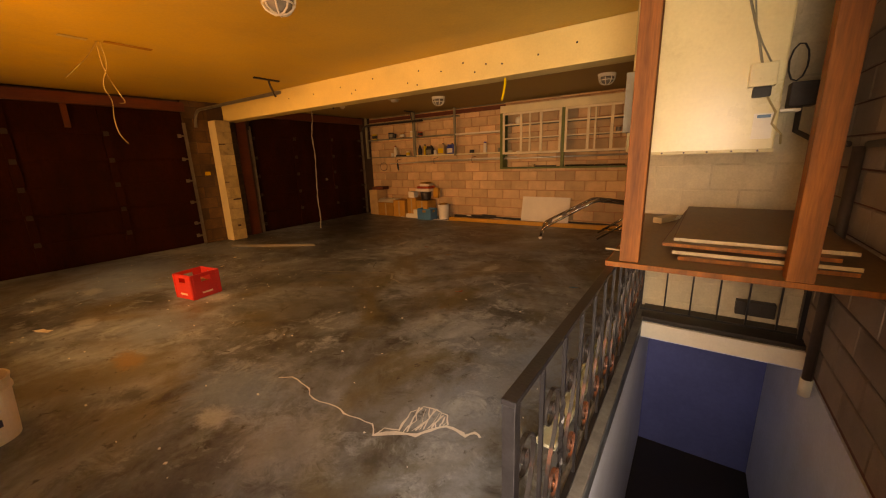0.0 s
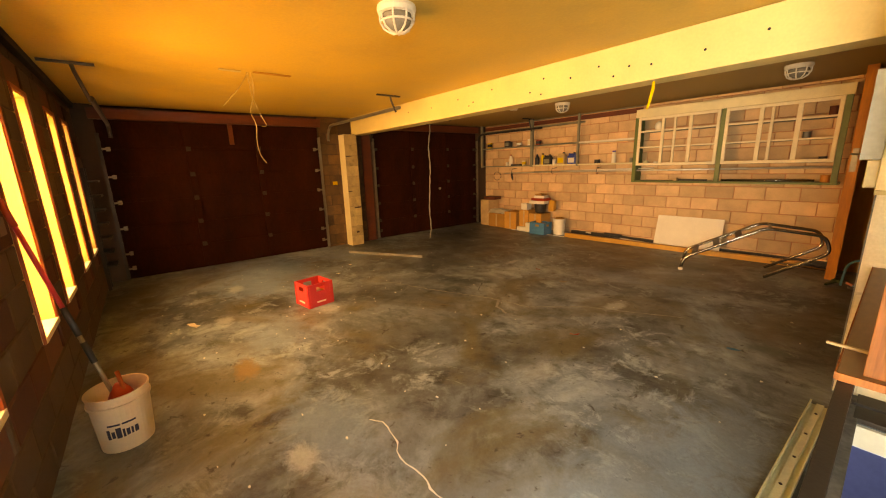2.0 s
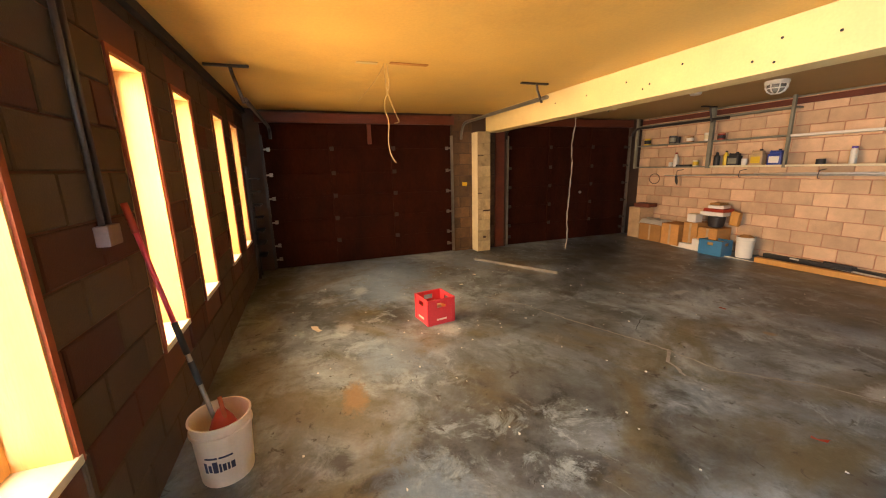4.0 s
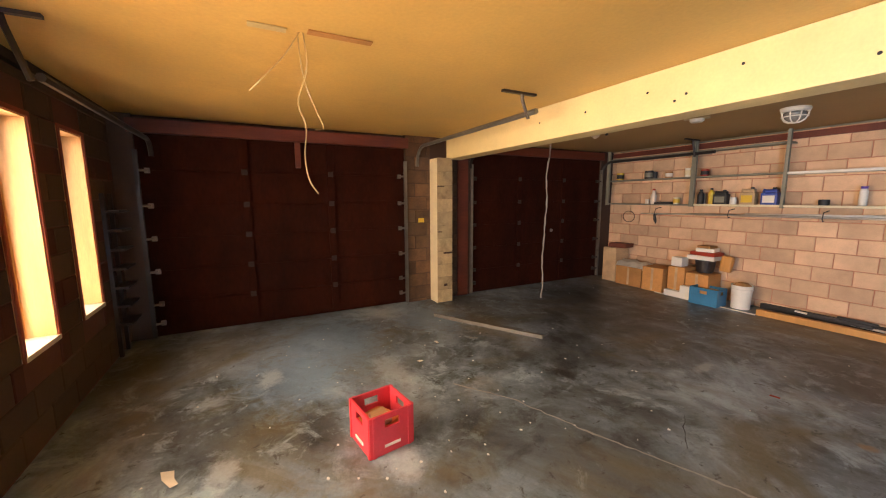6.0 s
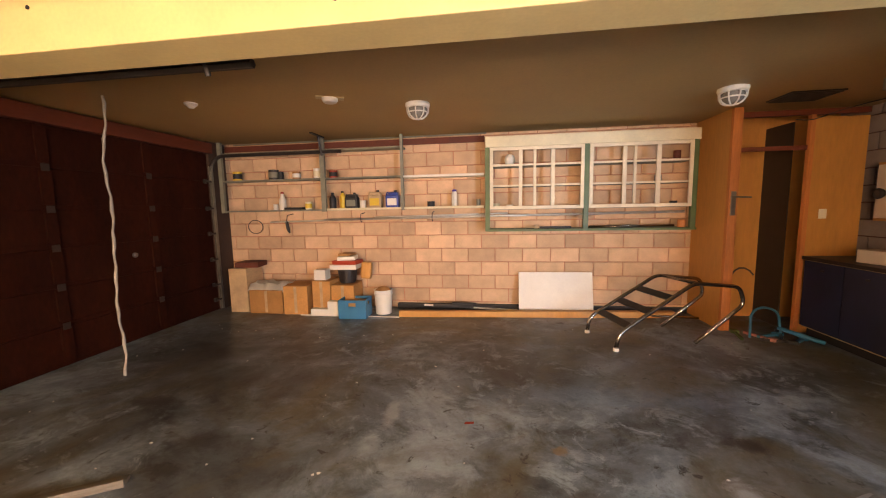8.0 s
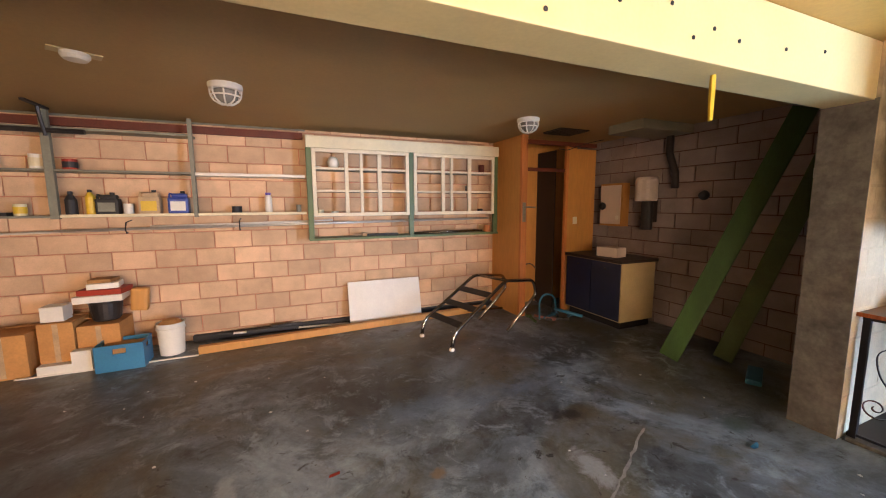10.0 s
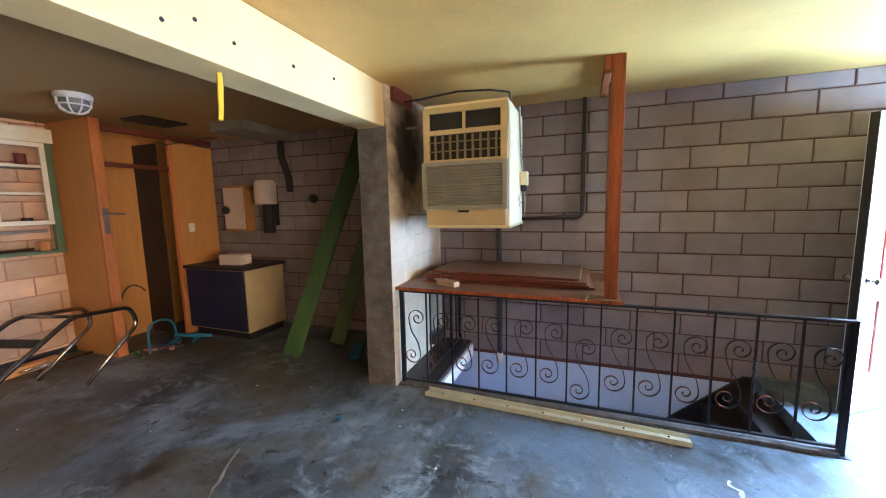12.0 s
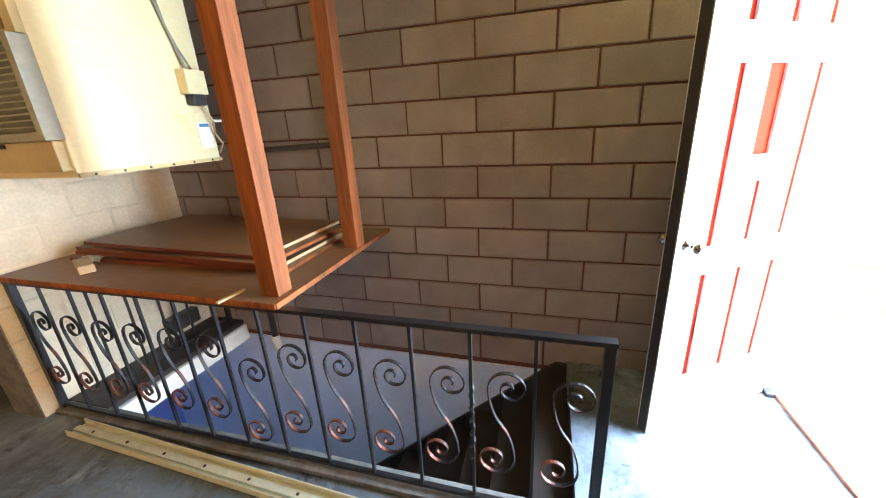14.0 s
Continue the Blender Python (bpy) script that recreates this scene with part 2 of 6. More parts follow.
def smoke(mat, x, z, rx, rz, amount):
    """Soot with a broken, smoky edge round (x, z) on a wall that faces south."""
    N, L = mat.node_tree.nodes, mat.node_tree.links
    p = N["Principled BSDF"]
    old = p.inputs["Base Color"].links[0].from_socket
    geo = N.new("ShaderNodeNewGeometry")
    mp = N.new("ShaderNodeMapping")
    mp.inputs["Location"].default_value = (-x / rx, 0, -z / rz)
    mp.inputs["Scale"].default_value = (1 / rx, 0, 1 / rz)
    L.new(geo.outputs["Position"], mp.inputs[0])
    ln = N.new("ShaderNodeVectorMath")
    ln.operation = 'LENGTH'
    L.new(mp.outputs[0], ln.inputs[0])
    n = N.new("ShaderNodeTexNoise")
    n.inputs["Scale"].default_value, n.inputs["Detail"].default_value = 5, 8
    L.new(geo.outputs["Position"], n.inputs["Vector"])
    ad = N.new("ShaderNodeMath")
    ad.operation = 'MULTIPLY_ADD'
    L.new(n.outputs[0], ad.inputs[0])
    ad.inputs[1].default_value = 1.2
    L.new(ln.outputs["Value"], ad.inputs[2])
    mr = N.new("ShaderNodeMapRange")
    mr.inputs[1].default_value, mr.inputs[2].default_value = 1.05, 1.85
    mr.inputs[3].default_value, mr.inputs[4].default_value = amount, 0.0
    L.new(ad.outputs[0], mr.inputs[0])
    mx = N.new("ShaderNodeMix")
    mx.data_type = 'RGBA'
    L.new(mr.outputs[0], mx.inputs[0])
    L.new(old, mx.inputs[6])
    mx.inputs[7].default_value = (0.03, 0.022, 0.016, 1)
    L.new(mx.outputs[2], p.inputs["Base Color"])


smoke(M_STUB, 1.10, 2.15, 0.42, 0.62, 0.97)
smoke(M_STUB, 1.70, 0.55, 0.25, 0.6, 0.4)


def floor_material():
    m = bpy.data.materials.new("stained_concrete_floor")
    m.use_nodes = True
    N, L = m.node_tree.nodes, m.node_tree.links
    b = N["Principled BSDF"]
    tc = N.new("ShaderNodeTexCoord")

    def noise_tex(scale, detail, rough, dist=0.0):
        n = N.new("ShaderNodeTexNoise")
        n.inputs["Scale"].default_value, n.inputs["Detail"].default_value = scale, detail
        n.inputs["Roughness"].default_value, n.inputs["Distortion"].default_value = rough, dist
        L.new(tc.outputs["Object"], n.inputs["Vector"])
        return n.outputs[0]

    def ramp(src, stops):
        r = N.new("ShaderNodeValToRGB")
        e = r.color_ramp.elements
        e[0].position, e[0].color = stops[0][0], (*stops[0][1], 1)
        e[1].position, e[1].color = stops[-1][0], (*stops[-1][1], 1)
        for p, c in stops[1:-1]:
            x = e.new(p)
            x.color = (*c, 1)
        L.new(src, r.inputs[0])
        return r.outputs[0]

    def blend(kind, a, c, f):
        x = N.new("ShaderNodeMix")
        x.data_type, x.blend_type = 'RGBA', kind
        if isinstance(f, float):
            x.inputs[0].default_value = f
        else:
            L.new(f, x.inputs[0])
        L.new(a, x.inputs[6])
        L.new(c, x.inputs[7])
        return x.outputs[2]

    big = ramp(noise_tex(0.62, 9, 0.66, 0.5), [(0.35, (0.034, 0.036, 0.036)), (0.46, (0.092, 0.110, 0.122)), (0.55, (0.18, 0.230, 0.268)), (0.64, (0.33, 0.41, 0.47))])
    mid = ramp(noise_tex(3.0, 12, 0.72, 0.5), [(0.36, (0.30, 0.29, 0.26)), (0.50, (0.95, 0.95, 0.95)), (0.66, (1.0, 1.0, 1.0))])
    c = blend('MULTIPLY', big, mid, 0.9)

    def flat(col):
        r = N.new("ShaderNodeRGB")
        r.outputs[0].default_value = (*col, 1)
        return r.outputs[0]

    # pale dusty scuffs in patches
    patch = ramp(noise_tex(0.45, 4, 0.5, 0.3), [(0.42, (0, 0, 0)), (0.54, (1, 1, 1))])
    scuff = ramp(noise_tex(3.4, 14, 0.76, 0.6), [(0.52, (0, 0, 0)), (0.62, (0.8, 0.8, 0.8))])
    c = blend('MIX', c, flat((0.31, 0.40, 0.45)), blend('MULTIPLY', scuff, patch, 1.0))
    thin = ramp(noise_tex(2.3, 12, 0.78, 0.8), [(0.60, (0, 0, 0)), (0.66, (0.6, 0.6, 0.6))])
    c = blend('MIX', c, flat((0.33, 0.40, 0.43)), thin)
    # brown-green grime
    grime = ramp(noise_tex(0.8, 8, 0.62, 0.9), [(0.48, (0, 0, 0)), (0.62, (0.75, 0.75, 0.75))])
    c = blend('MIX', c, flat((0.115, 0.090, 0.040)), grime)
    specks = ramp(noise_tex(9.0, 8, 0.7, 0.6), [(0.34, (0.85, 0.85, 0.85)), (0.40, (0, 0, 0))])
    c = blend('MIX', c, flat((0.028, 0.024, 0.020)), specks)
    # oil and rust spots, dark and pale areas, painted blue daylight; soft, broken edges
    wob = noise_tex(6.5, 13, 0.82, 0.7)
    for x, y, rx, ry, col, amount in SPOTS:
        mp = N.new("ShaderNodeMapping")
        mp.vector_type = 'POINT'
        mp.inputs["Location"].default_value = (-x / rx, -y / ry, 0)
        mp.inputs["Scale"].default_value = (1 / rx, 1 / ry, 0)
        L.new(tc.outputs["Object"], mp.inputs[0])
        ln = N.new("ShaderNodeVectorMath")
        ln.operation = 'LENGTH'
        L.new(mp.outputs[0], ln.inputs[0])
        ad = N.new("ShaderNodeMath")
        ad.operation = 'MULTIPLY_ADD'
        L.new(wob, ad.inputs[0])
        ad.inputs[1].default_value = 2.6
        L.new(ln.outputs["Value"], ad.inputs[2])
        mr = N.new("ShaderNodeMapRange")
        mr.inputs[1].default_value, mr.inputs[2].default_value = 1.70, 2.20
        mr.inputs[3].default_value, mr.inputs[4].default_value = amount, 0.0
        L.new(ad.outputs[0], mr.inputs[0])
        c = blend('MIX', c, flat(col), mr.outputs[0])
    fine = ramp(noise_tex(45, 6, 0.7), [(0.3, (0.72, 0.72, 0.72)), (0.7, (1, 1, 1))])
    c = blend('MULTIPLY', c, fine, 0.7)
    L.new(c, b.inputs["Base Color"])
    rr = N.new("ShaderNodeMapRange")
    rr.inputs[3].default_value, rr.inputs[4].default_value = 0.22, 0.66
    L.new(noise_tex(2.1, 8, 0.65), rr.inputs[0])
    L.new(rr.outputs[0], b.inputs["Roughness"])
    bp = N.new("ShaderNodeBump")
    bp.inputs["Strength"].default_value, bp.inputs["Distance"].default_value = 0.25, 0.004
    L.new(noise_tex(30, 8, 0.7), bp.inputs["Height"])
    L.new(bp.outputs[0], b.inputs["Normal"])
    return m


M_FLOOR = floor_material()


# ---- mesh helpers ----
def add_box(bm, x0, x1, y0, y1, z0, z1, m=None):
    v = [bm.verts.new(p) for p in ((x0, y0, z0), (x1, y0, z0), (x1, y1, z0), (x0, y1, z0), (x0, y0, z1), (x1, y0, z1), (x1, y1, z1), (x0, y1, z1))]
    for f in ((3, 2, 1, 0), (4, 5, 6, 7), (0, 1, 5, 4), (1, 2, 6, 5), (2, 3, 7, 6), (3, 0, 4, 7)):
        bm.faces.new([v[i] for i in f])
    if m is not None:
        bmesh.ops.transform(bm, matrix=m, verts=v)
    return v


def box(x0, x1, y0, y1, z0, z1, bevel=0.0, m=None):
    bm = bmesh.new()
    add_box(bm, x0, x1, y0, y1, z0, z1)
    if bevel:
        bmesh.ops.bevel(bm, geom=bm.edges[:], offset=bevel, segments=2, profile=0.6, affect='EDGES')
    if m is not None:
        bmesh.ops.transform(bm, matrix=m, verts=bm.verts)
    return bm


def add_tube(bm, pts, r, seg=8, closed=False):
    """A round rod swept along points."""
    pts = [Vector(p) for p in pts]
    rings = []
    n = len(pts)
    up = None
    for i, p in enumerate(pts):
        a = pts[i - 1] if i else p
        c = pts[i + 1] if i < n - 1 else p
        d = (c - a).normalized()
        if up is None:
            up = Vector((0, 0, 1)) if abs(d.z) < 0.9 else Vector((1, 0, 0))
        s = d.cross(up).normalized()
        up = s.cross(d).normalized()
        rad = r[i] if isinstance(r, (list, tuple)) else r
        rings.append([bm.verts.new(p + rad * (math.cos(2 * math.pi * k / seg) * s + math.sin(2 * math.pi * k / seg) * up)) for k in range(seg)])
    for i in range(n - 1):
        for k in range(seg):
            bm.faces.new((rings[i][k], rings[i][(k + 1) % seg], rings[i + 1][(k + 1) % seg], rings[i + 1][k]))
    bm.faces.new(rings[0][::-1])
    bm.faces.new(rings[-1])


def tube(pts, r, seg=8):
    bm = bmesh.new()
    add_tube(bm, pts, r, seg)
    return bm


def lathe(profile, seg=24, m=None):
    """A turned body from (radius, height) pairs."""
    bm = bmesh.new()
    rings = []
    for r, z in profile:
        rings.append([bm.verts.new((max(r, 1e-4) * math.cos(2 * math.pi * k / seg), max(r, 1e-4) * math.sin(2 * math.pi * k / seg), z)) for k in range(seg)])
    for a, b in zip(rings, rings[1:]):
        for k in range(seg):
            bm.faces.new((a[k], a[(k + 1) % seg], b[(k + 1) % seg], b[k]))
    bm.faces.new(rings[0][::-1])
    bm.faces.new(rings[-1])
    bmesh.ops.remove_doubles(bm, verts=bm.verts, dist=1e-5)
    if m is not None:
        bmesh.ops.transform(bm, matrix=m, verts=bm.verts)
    return bm


def mesh_of(name, bm, mat, smooth=False):
    bmesh.ops.recalc_face_normals(bm, faces=bm.faces)
    me = bpy.data.meshes.new(name)
    bm.to_mesh(me)
    bm.free()
    me.materials.append(mat)
    if smooth:
        for p in me.polygons:
            p.use_smooth = True
    return me


def part(name, bm, mat, parent, label="", smooth=False):
    ob = new(name, mesh_of(name, bm, mat, smooth))
    ob.parent = parent
    if label:
        ob["label"] = label
    return ob


def thing(name, label, category, m=None, group="", kind=""):
    ob = new(name)
    ob.empty_display_size = 0.1
    if m is not None:
        ob.matrix_world = m
    return tagged(ob, label, category, group, kind)


def solid(name, bm, mat, label, category, group="", kind="", m=None, smooth=False):
    ob = new(name, mesh_of(name, bm, mat, smooth))
    if m is not None:
        ob.matrix_world = m
    return tagged(ob, label, category, group, kind)


def merge(*bms):
    out = bmesh.new()
    for b in bms:
        me = bpy.data.meshes.new("tmp")
        b.to_mesh(me)
        b.free()
        out.from_mesh(me)
        bpy.data.meshes.remove(me)
    return out


# ---- structure ----
XW, XE, YS, YN, ZC = -6.75, 1.935, 0.40, 8.68, 2.65
T = 0.20
FX = 0.86                      # west edge of the stairwell
SY0, SY1 = 1.50, 4.22          # south and north ends of the stairwell

bm = bmesh.new()
add_box(bm, XW - 0.6, FX, YS - 0.25, YN + T, -0.12, 0)
add_box(bm, FX, XE + T, YS - 0.25, SY0, -0.12, 0)
add_box(bm, FX, XE + T, SY1, YN + T, -0.12, 0)
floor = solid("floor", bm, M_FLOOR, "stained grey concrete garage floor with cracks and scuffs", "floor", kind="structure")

ceiling = solid("ceiling", box(XW - 0.4, XE + T, YS - T, 4.86, ZC, ZC + 0.15), M_CEIL, "ochre yellow painted plaster ceiling", "ceiling", kind="structure")
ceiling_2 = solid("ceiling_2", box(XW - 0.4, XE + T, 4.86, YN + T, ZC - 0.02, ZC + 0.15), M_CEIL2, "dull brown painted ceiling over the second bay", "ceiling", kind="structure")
beam = solid("ceiling_beam", box(-6.62, 1.0, 4.600, 4.853, 2.30, ZC - 0.003, 0.006), M_BEAM, "cream painted ceiling beam with bolt holes", "beam", kind="structure")

# walls: mortar core with real block faces set on it
wall_east = solid("wall_east", box(XE + 0.012, XE + T, YS - T, YN + T, -0.10, ZC), M_MORTAR, "grey concrete block wall with red-brown mortar joints", "wall", kind="structure")
wall_north = solid("wall_north", box(XW - 0.4, XE, YN + 0.012, YN + T, 0, ZC - 0.02), M_MORTAR_N, "tan concrete block wall behind the shelves", "wall", kind="structure")
bm = bmesh.new()
xs = [XW - 0.4]
for a, b in sorted(WINDOWS):
    add_box(bm, xs[-1], a - 0.03, YS - T, YS - 0.012, 0, ZC)
    add_box(bm, a - 0.03, b + 0.03, YS - T, YS - 0.012, 0, 0.64)
    add_box(bm, a - 0.03, b + 0.03, YS - T, YS - 0.012, 2.29, ZC)
    xs.append(b + 0.03)
DX0, DX1, DZ = 1.00, 1.88, 2.22
add_box(bm, xs[-1], DX0 - 0.04, YS - T, YS - 0.012, 0, ZC)
add_box(bm, DX0 - 0.04, DX1 + 0.04, YS - T, YS - 0.012, DZ + 0.03, ZC)
add_box(bm, DX1 + 0.04, XE + 0.012, YS - T, YS - 0.012, 0, ZC)
wall_south = solid("wall_south", bm, M_MORTAR, "backlit block wall with five tall narrow windows, shade in its colours", "wall", kind="structure")

# west side: pillars, headers
G1, G2 = (0.62, 3.93), (5.12, 8.32)
bm = bmesh.new()
add_box(bm, XW - 0.4, XW + 0.02, YS - T, G1[0], 0, ZC)
add_box(bm, XW - 0.4, XW + 0.02, G1[1], G2[0], 0, ZC)
add_box(bm, XW - 0.4, XW + 0.02, G2[1], YN + T, 0, ZC)
add_box(bm, XW - 0.4, XW - 0.06, G1[0], G1[1], 2.44, ZC)
add_box(bm, XW - 0.4, XW - 0.06, G2[0], G2[1], 2.44, ZC)
wall_west = solid("wall_west", bm, M_MORTAR_W, "weathered block wall between two garage doors", "wall", kind="structure")
pillar = solid("pillar", box(XW + 0.02, -6.47, 4.36, 4.62, 0, 2.31, 0.008), M_PILLAR, "weathered cream block pillar under the beam", "pillar", kind="structure")

# stub wall beside the stairwell
stub = solid("wall_stub", box(0.72, XE, 4.58, 4.86, 0, 2.65 - 0.002), M_STUB, "cream painted stub wall with soot stains", "wall", kind="structure")
part("grey_end", box(0.712, 0.72, 4.58, 4.86, 0, 2.31), M_GREYCON, stub, "rough grey concrete end")

# stairwell
bm = bmesh.new()
add_box(bm, XE + 0.0, XE + T, SY0 - 1.0, 6.2, -2.6, -0.1)
add_box(bm, FX - 0.12, FX, SY0 - 0.2, 6.2, -2.6, -0.12)
add_box(bm, FX, XE, SY1, 5.35, -0.16, -0.12)
add_box(bm, FX, XE, SY0 - 0.2, SY0 - 0.08, -2.6, -0.12)
M_STAIRBLUE = material("deep_blue_wall_paint", (0.085, 0.135, 0.36), 0.55, scale=1.5, fine=30, bump=0.1, var=0.12)
solid("stairwell_end_wall", box(FX, XE, 5.35, 5.5, -2.6, -0.161), M_STAIRBLUE, "deep blue painted wall at the foot of the stairs", "wall", kind="structure")
stairwell = solid("stairwell_wall", bm, M_WHITEWALL, "white stairwell walls going down, tinted blue for the daylight on them", "wall", kind="structure")
solid("lower_floor", box(FX - 0.1, XE, SY0 - 0.2, 5.5, -2.15, -2.05), M_DARKTREAD, "dark floor at the foot of the stairs", "floor", kind="structure")
header = solid("trim", box(FX, XE, SY1 - 0.03, SY1, -0.14, -0.004, 0.004), M_WHITEPAINT, "white board across the stairwell opening", "trim", kind="structure")

stairs = thing("staircase", "dark brown wooden staircase down into the stairwell", "stairs")
for i in range(10):
    y0, z = SY0 - 0.05 + 0.215 * i, -0.13 - 0.19 * i
    part("tread", box(FX + 0.03, XE - 0.03, y0, y0 + 0.25, z - 0.04, z, 0.006), M_DARKTREAD, stairs)
    part("riser", box(FX + 0.03, XE - 0.03, y0 + 0.215, y0 + 0.23, z - 0.19, z - 0.04), M_DARKTREAD, stairs)
for x in (FX + 0.002, XE - 0.032):
    bm = bmesh.new()
    v = [bm.verts.new((xx, yy, zz)) for xx in (x, x + 0.03) for yy, zz in ((SY0 - 0.06, -0.015), (SY0 + 0.08, -0.015), (SY0 + 2.20, -1.885), (SY0 + 2.20, -2.04), (SY0 - 0.06, -0.34))]
    for f in ((0, 1, 2, 3, 4), (9, 8, 7, 6, 5), (0, 5, 6, 1), (1, 6, 7, 2), (2, 7, 8, 3), (3, 8, 9, 4), (4, 9, 5, 0)):
        bm.faces.new([v[i] for i in f])
    part("stringer", bm, M_DARKTREAD, stairs)

ground = solid("ground", box(-60, 60, -60, YS - 0.25, -0.14, -0.02), material("pale_concrete_driveway", (0.5, 0.48, 0.45), 0.9, scale=2, fine=60), "pale sunlit concrete outside the door", "ground", kind="structure")

backdrop = solid("backdrop", box(-45, 45, -9.0, -8.9, -0.5, 14), material("hazy_daylight_backdrop", (0.8, 0.8, 0.8), 1.0, bump=0), "pale hazy daylight outside", "backdrop", kind="structure")
_b = backdrop.data.materials[0].node_tree.nodes["Principled BSDF"]
_b.inputs["Emission Color"].default_value = (1.0, 0.97, 0.92, 1)
_b.inputs["Emission Strength"].default_value = 7.0

# ---- windows ----
GLASS = bpy.data.materials.new("frosted_window_glass")
GLASS.use_nodes = True
_p = GLASS.node_tree.nodes["Principled BSDF"]
_p.inputs["Base Color"].default_value = (0.98, 0.96, 0.9, 1)
_p.inputs["Transmission Weight"].default_value = 1.0
_p.inputs["Roughness"].default_value = 0.22
_p.inputs["IOR"].default_value = 1.1
Z0, Z1 = 0.68, 2.26
for i, (a, b) in enumerate(WINDOWS):
    w = thing("window_%d" % (i + 1), "tall narrow window in a honey pine reveal with dark red trim", "window", kind="structure")
    bm = bmesh.new()
    for q in ((a - 0.028, a, 0.20, 0.402, Z0 - 0.02, Z1 + 0.028), (b, b + 0.028, 0.20, 0.402, Z0 - 0.02, Z1 + 0.028), (a, b, 0.20, 0.402, Z1, Z1 + 0.028)):
        add_box(bm, *q)
    part("reveal", bm, M_REVEAL, w, "honey-coloured pine lining")
    bm = bmesh.new()
    for q in ((a - 0.045, a - 0.012, 0.402, 0.414, Z0 - 0.04, Z1 + 0.045), (b + 0.012, b + 0.045, 0.402, 0.414, Z0 - 0.04, Z1 + 0.045), (a - 0.012, b + 0.012, 0.402, 0.414, Z1 + 0.012, Z1 + 0.045)):
        add_box(bm, *q)
    part("trim", bm, M_REDWOOD, w, "dark red trim")
    bm = bmesh.new()
    for q in ((a, a + 0.035, 0.205, 0.235, Z0, Z1), (b - 0.035, b, 0.205, 0.235, Z0, Z1), (a + 0.035, b - 0.035, 0.205, 0.235, Z1 - 0.035, Z1), (a + 0.035, b - 0.035, 0.205, 0.235, Z0, Z0 + 0.035)):
        add_box(bm, *q)
    part("window_frame", bm, M_REVEAL, w)
    part("window_sill", box(a - 0.028, b + 0.028, 0.20, 0.418, Z0 - 0.04, Z0 - 0.002, 0.004), M_WHITEPAINT, w, "white painted sill")
    g = part("pane", box(a + 0.03, b - 0.03, 0.218, 0.222, Z0 + 0.03, Z1 - 0.03), GLASS, w)
    g.visible_shadow = False

# ---- entry door ----
frame_red = thing("door_frame", "red painted door frame and lintel", "door frame", kind="structure")
part("jamb", box(DX0 - 0.04, DX0, YS - T, YS + 0.012, 0, DZ, 0.004), M_WHITEPAINT, frame_red, "white painted jamb")
part("jamb", box(DX1, DX1 + 0.04, YS - T, YS + 0.012, 0, DZ, 0.004), M_WHITEPAINT, frame_red, "white painted jamb")
part("lintel", box(DX0 - 0.10, DX1 + 0.05, YS - T + 0.002, YS + 0.02, DZ, DZ + 0.20, 0.004), M_REDPAINT, frame_red)
part("threshold", box(DX0, DX1, YS - 0.10, YS - 0.03, 0.004, 0.022, 0.004), M_REDWOOD, frame_red, "worn dark red threshold bar")
part("hinge_block", box(DX1 - 0.07, DX1 - 0.002, YS - 0.03, YS + 0.012, 0.002, 0.024, 0.003), M_BLACK, frame_red)

door = thing("door_1", "white panelled entry door standing open, red in its grooves", "door", pose(1.875, 0.435, 0.012, 0, 0, math.degrees(math.atan2(0.74, -0.50))), kind="structure")
W, HT = 0.86, 2.20
part("leaf", box(0, W, -0.018, 0.018, 0, HT, 0.002), M_DOORRED, door, "red core showing in the grooves")
rows = [(0.30, 0.86), (0.99, 1.74), (1.88, 2.10)]
part("edge_strip", box(W, W + 0.003, -0.024, 0.024, 0, HT), M_DARKTREAD, door, "dark brown door edge")
for side in (1, -1):
    y0, y1 = (0.018, 0.031) if side > 0 else (-0.031, -0.018)
    for q in ((0, W, 0, rows[0][0]), (0, W, rows[0][1], rows[1][0]), (0, W, rows[1][1], rows[2][0]), (0, W, rows[2][1], HT)):
        part("rail", box(q[0], q[1], y0, y1, q[2], q[3], 0.001), M_DOORWHITE, door)
    for z0, z1 in rows:
        for u0, u1 in ((0, 0.180), (0.225, 0.41), (0.452, 0.640), (0.685, W)):
            if z0 > 0.9 and z1 < 1.8 and u0 == 0.452:
                part("panel", box(u0, u1, y0, y1, z0, 1.38, 0.001), M_DOORWHITE, door)
                part("panel", box(u0 + 0.062, u1, y0, y1, 1.38, z1, 0.001), M_DOORWHITE, door)
                part("groove_filler", box(0.41, 0.452, y0, y1, 1.27, 1.38, 0.001), M_DOORWHITE, door)
            else:
                part("panel", box(u0, u1, y0, y1, z0, z1, 0.001), M_DOORWHITE, door)
    knob = part("knob", lathe([(0.030, 0), (0.030, 0.006), (0.011, 0.010), (0.011, 0.040), (0.026, 0.050), (0.029, 0.062), (0.020, 0.074), (0.0, 0.077)], 18, pose(W - 0.06, side * 0.025, 1.02, -90 * side)), M_CHROME, door, "chrome door knob", smooth=True)


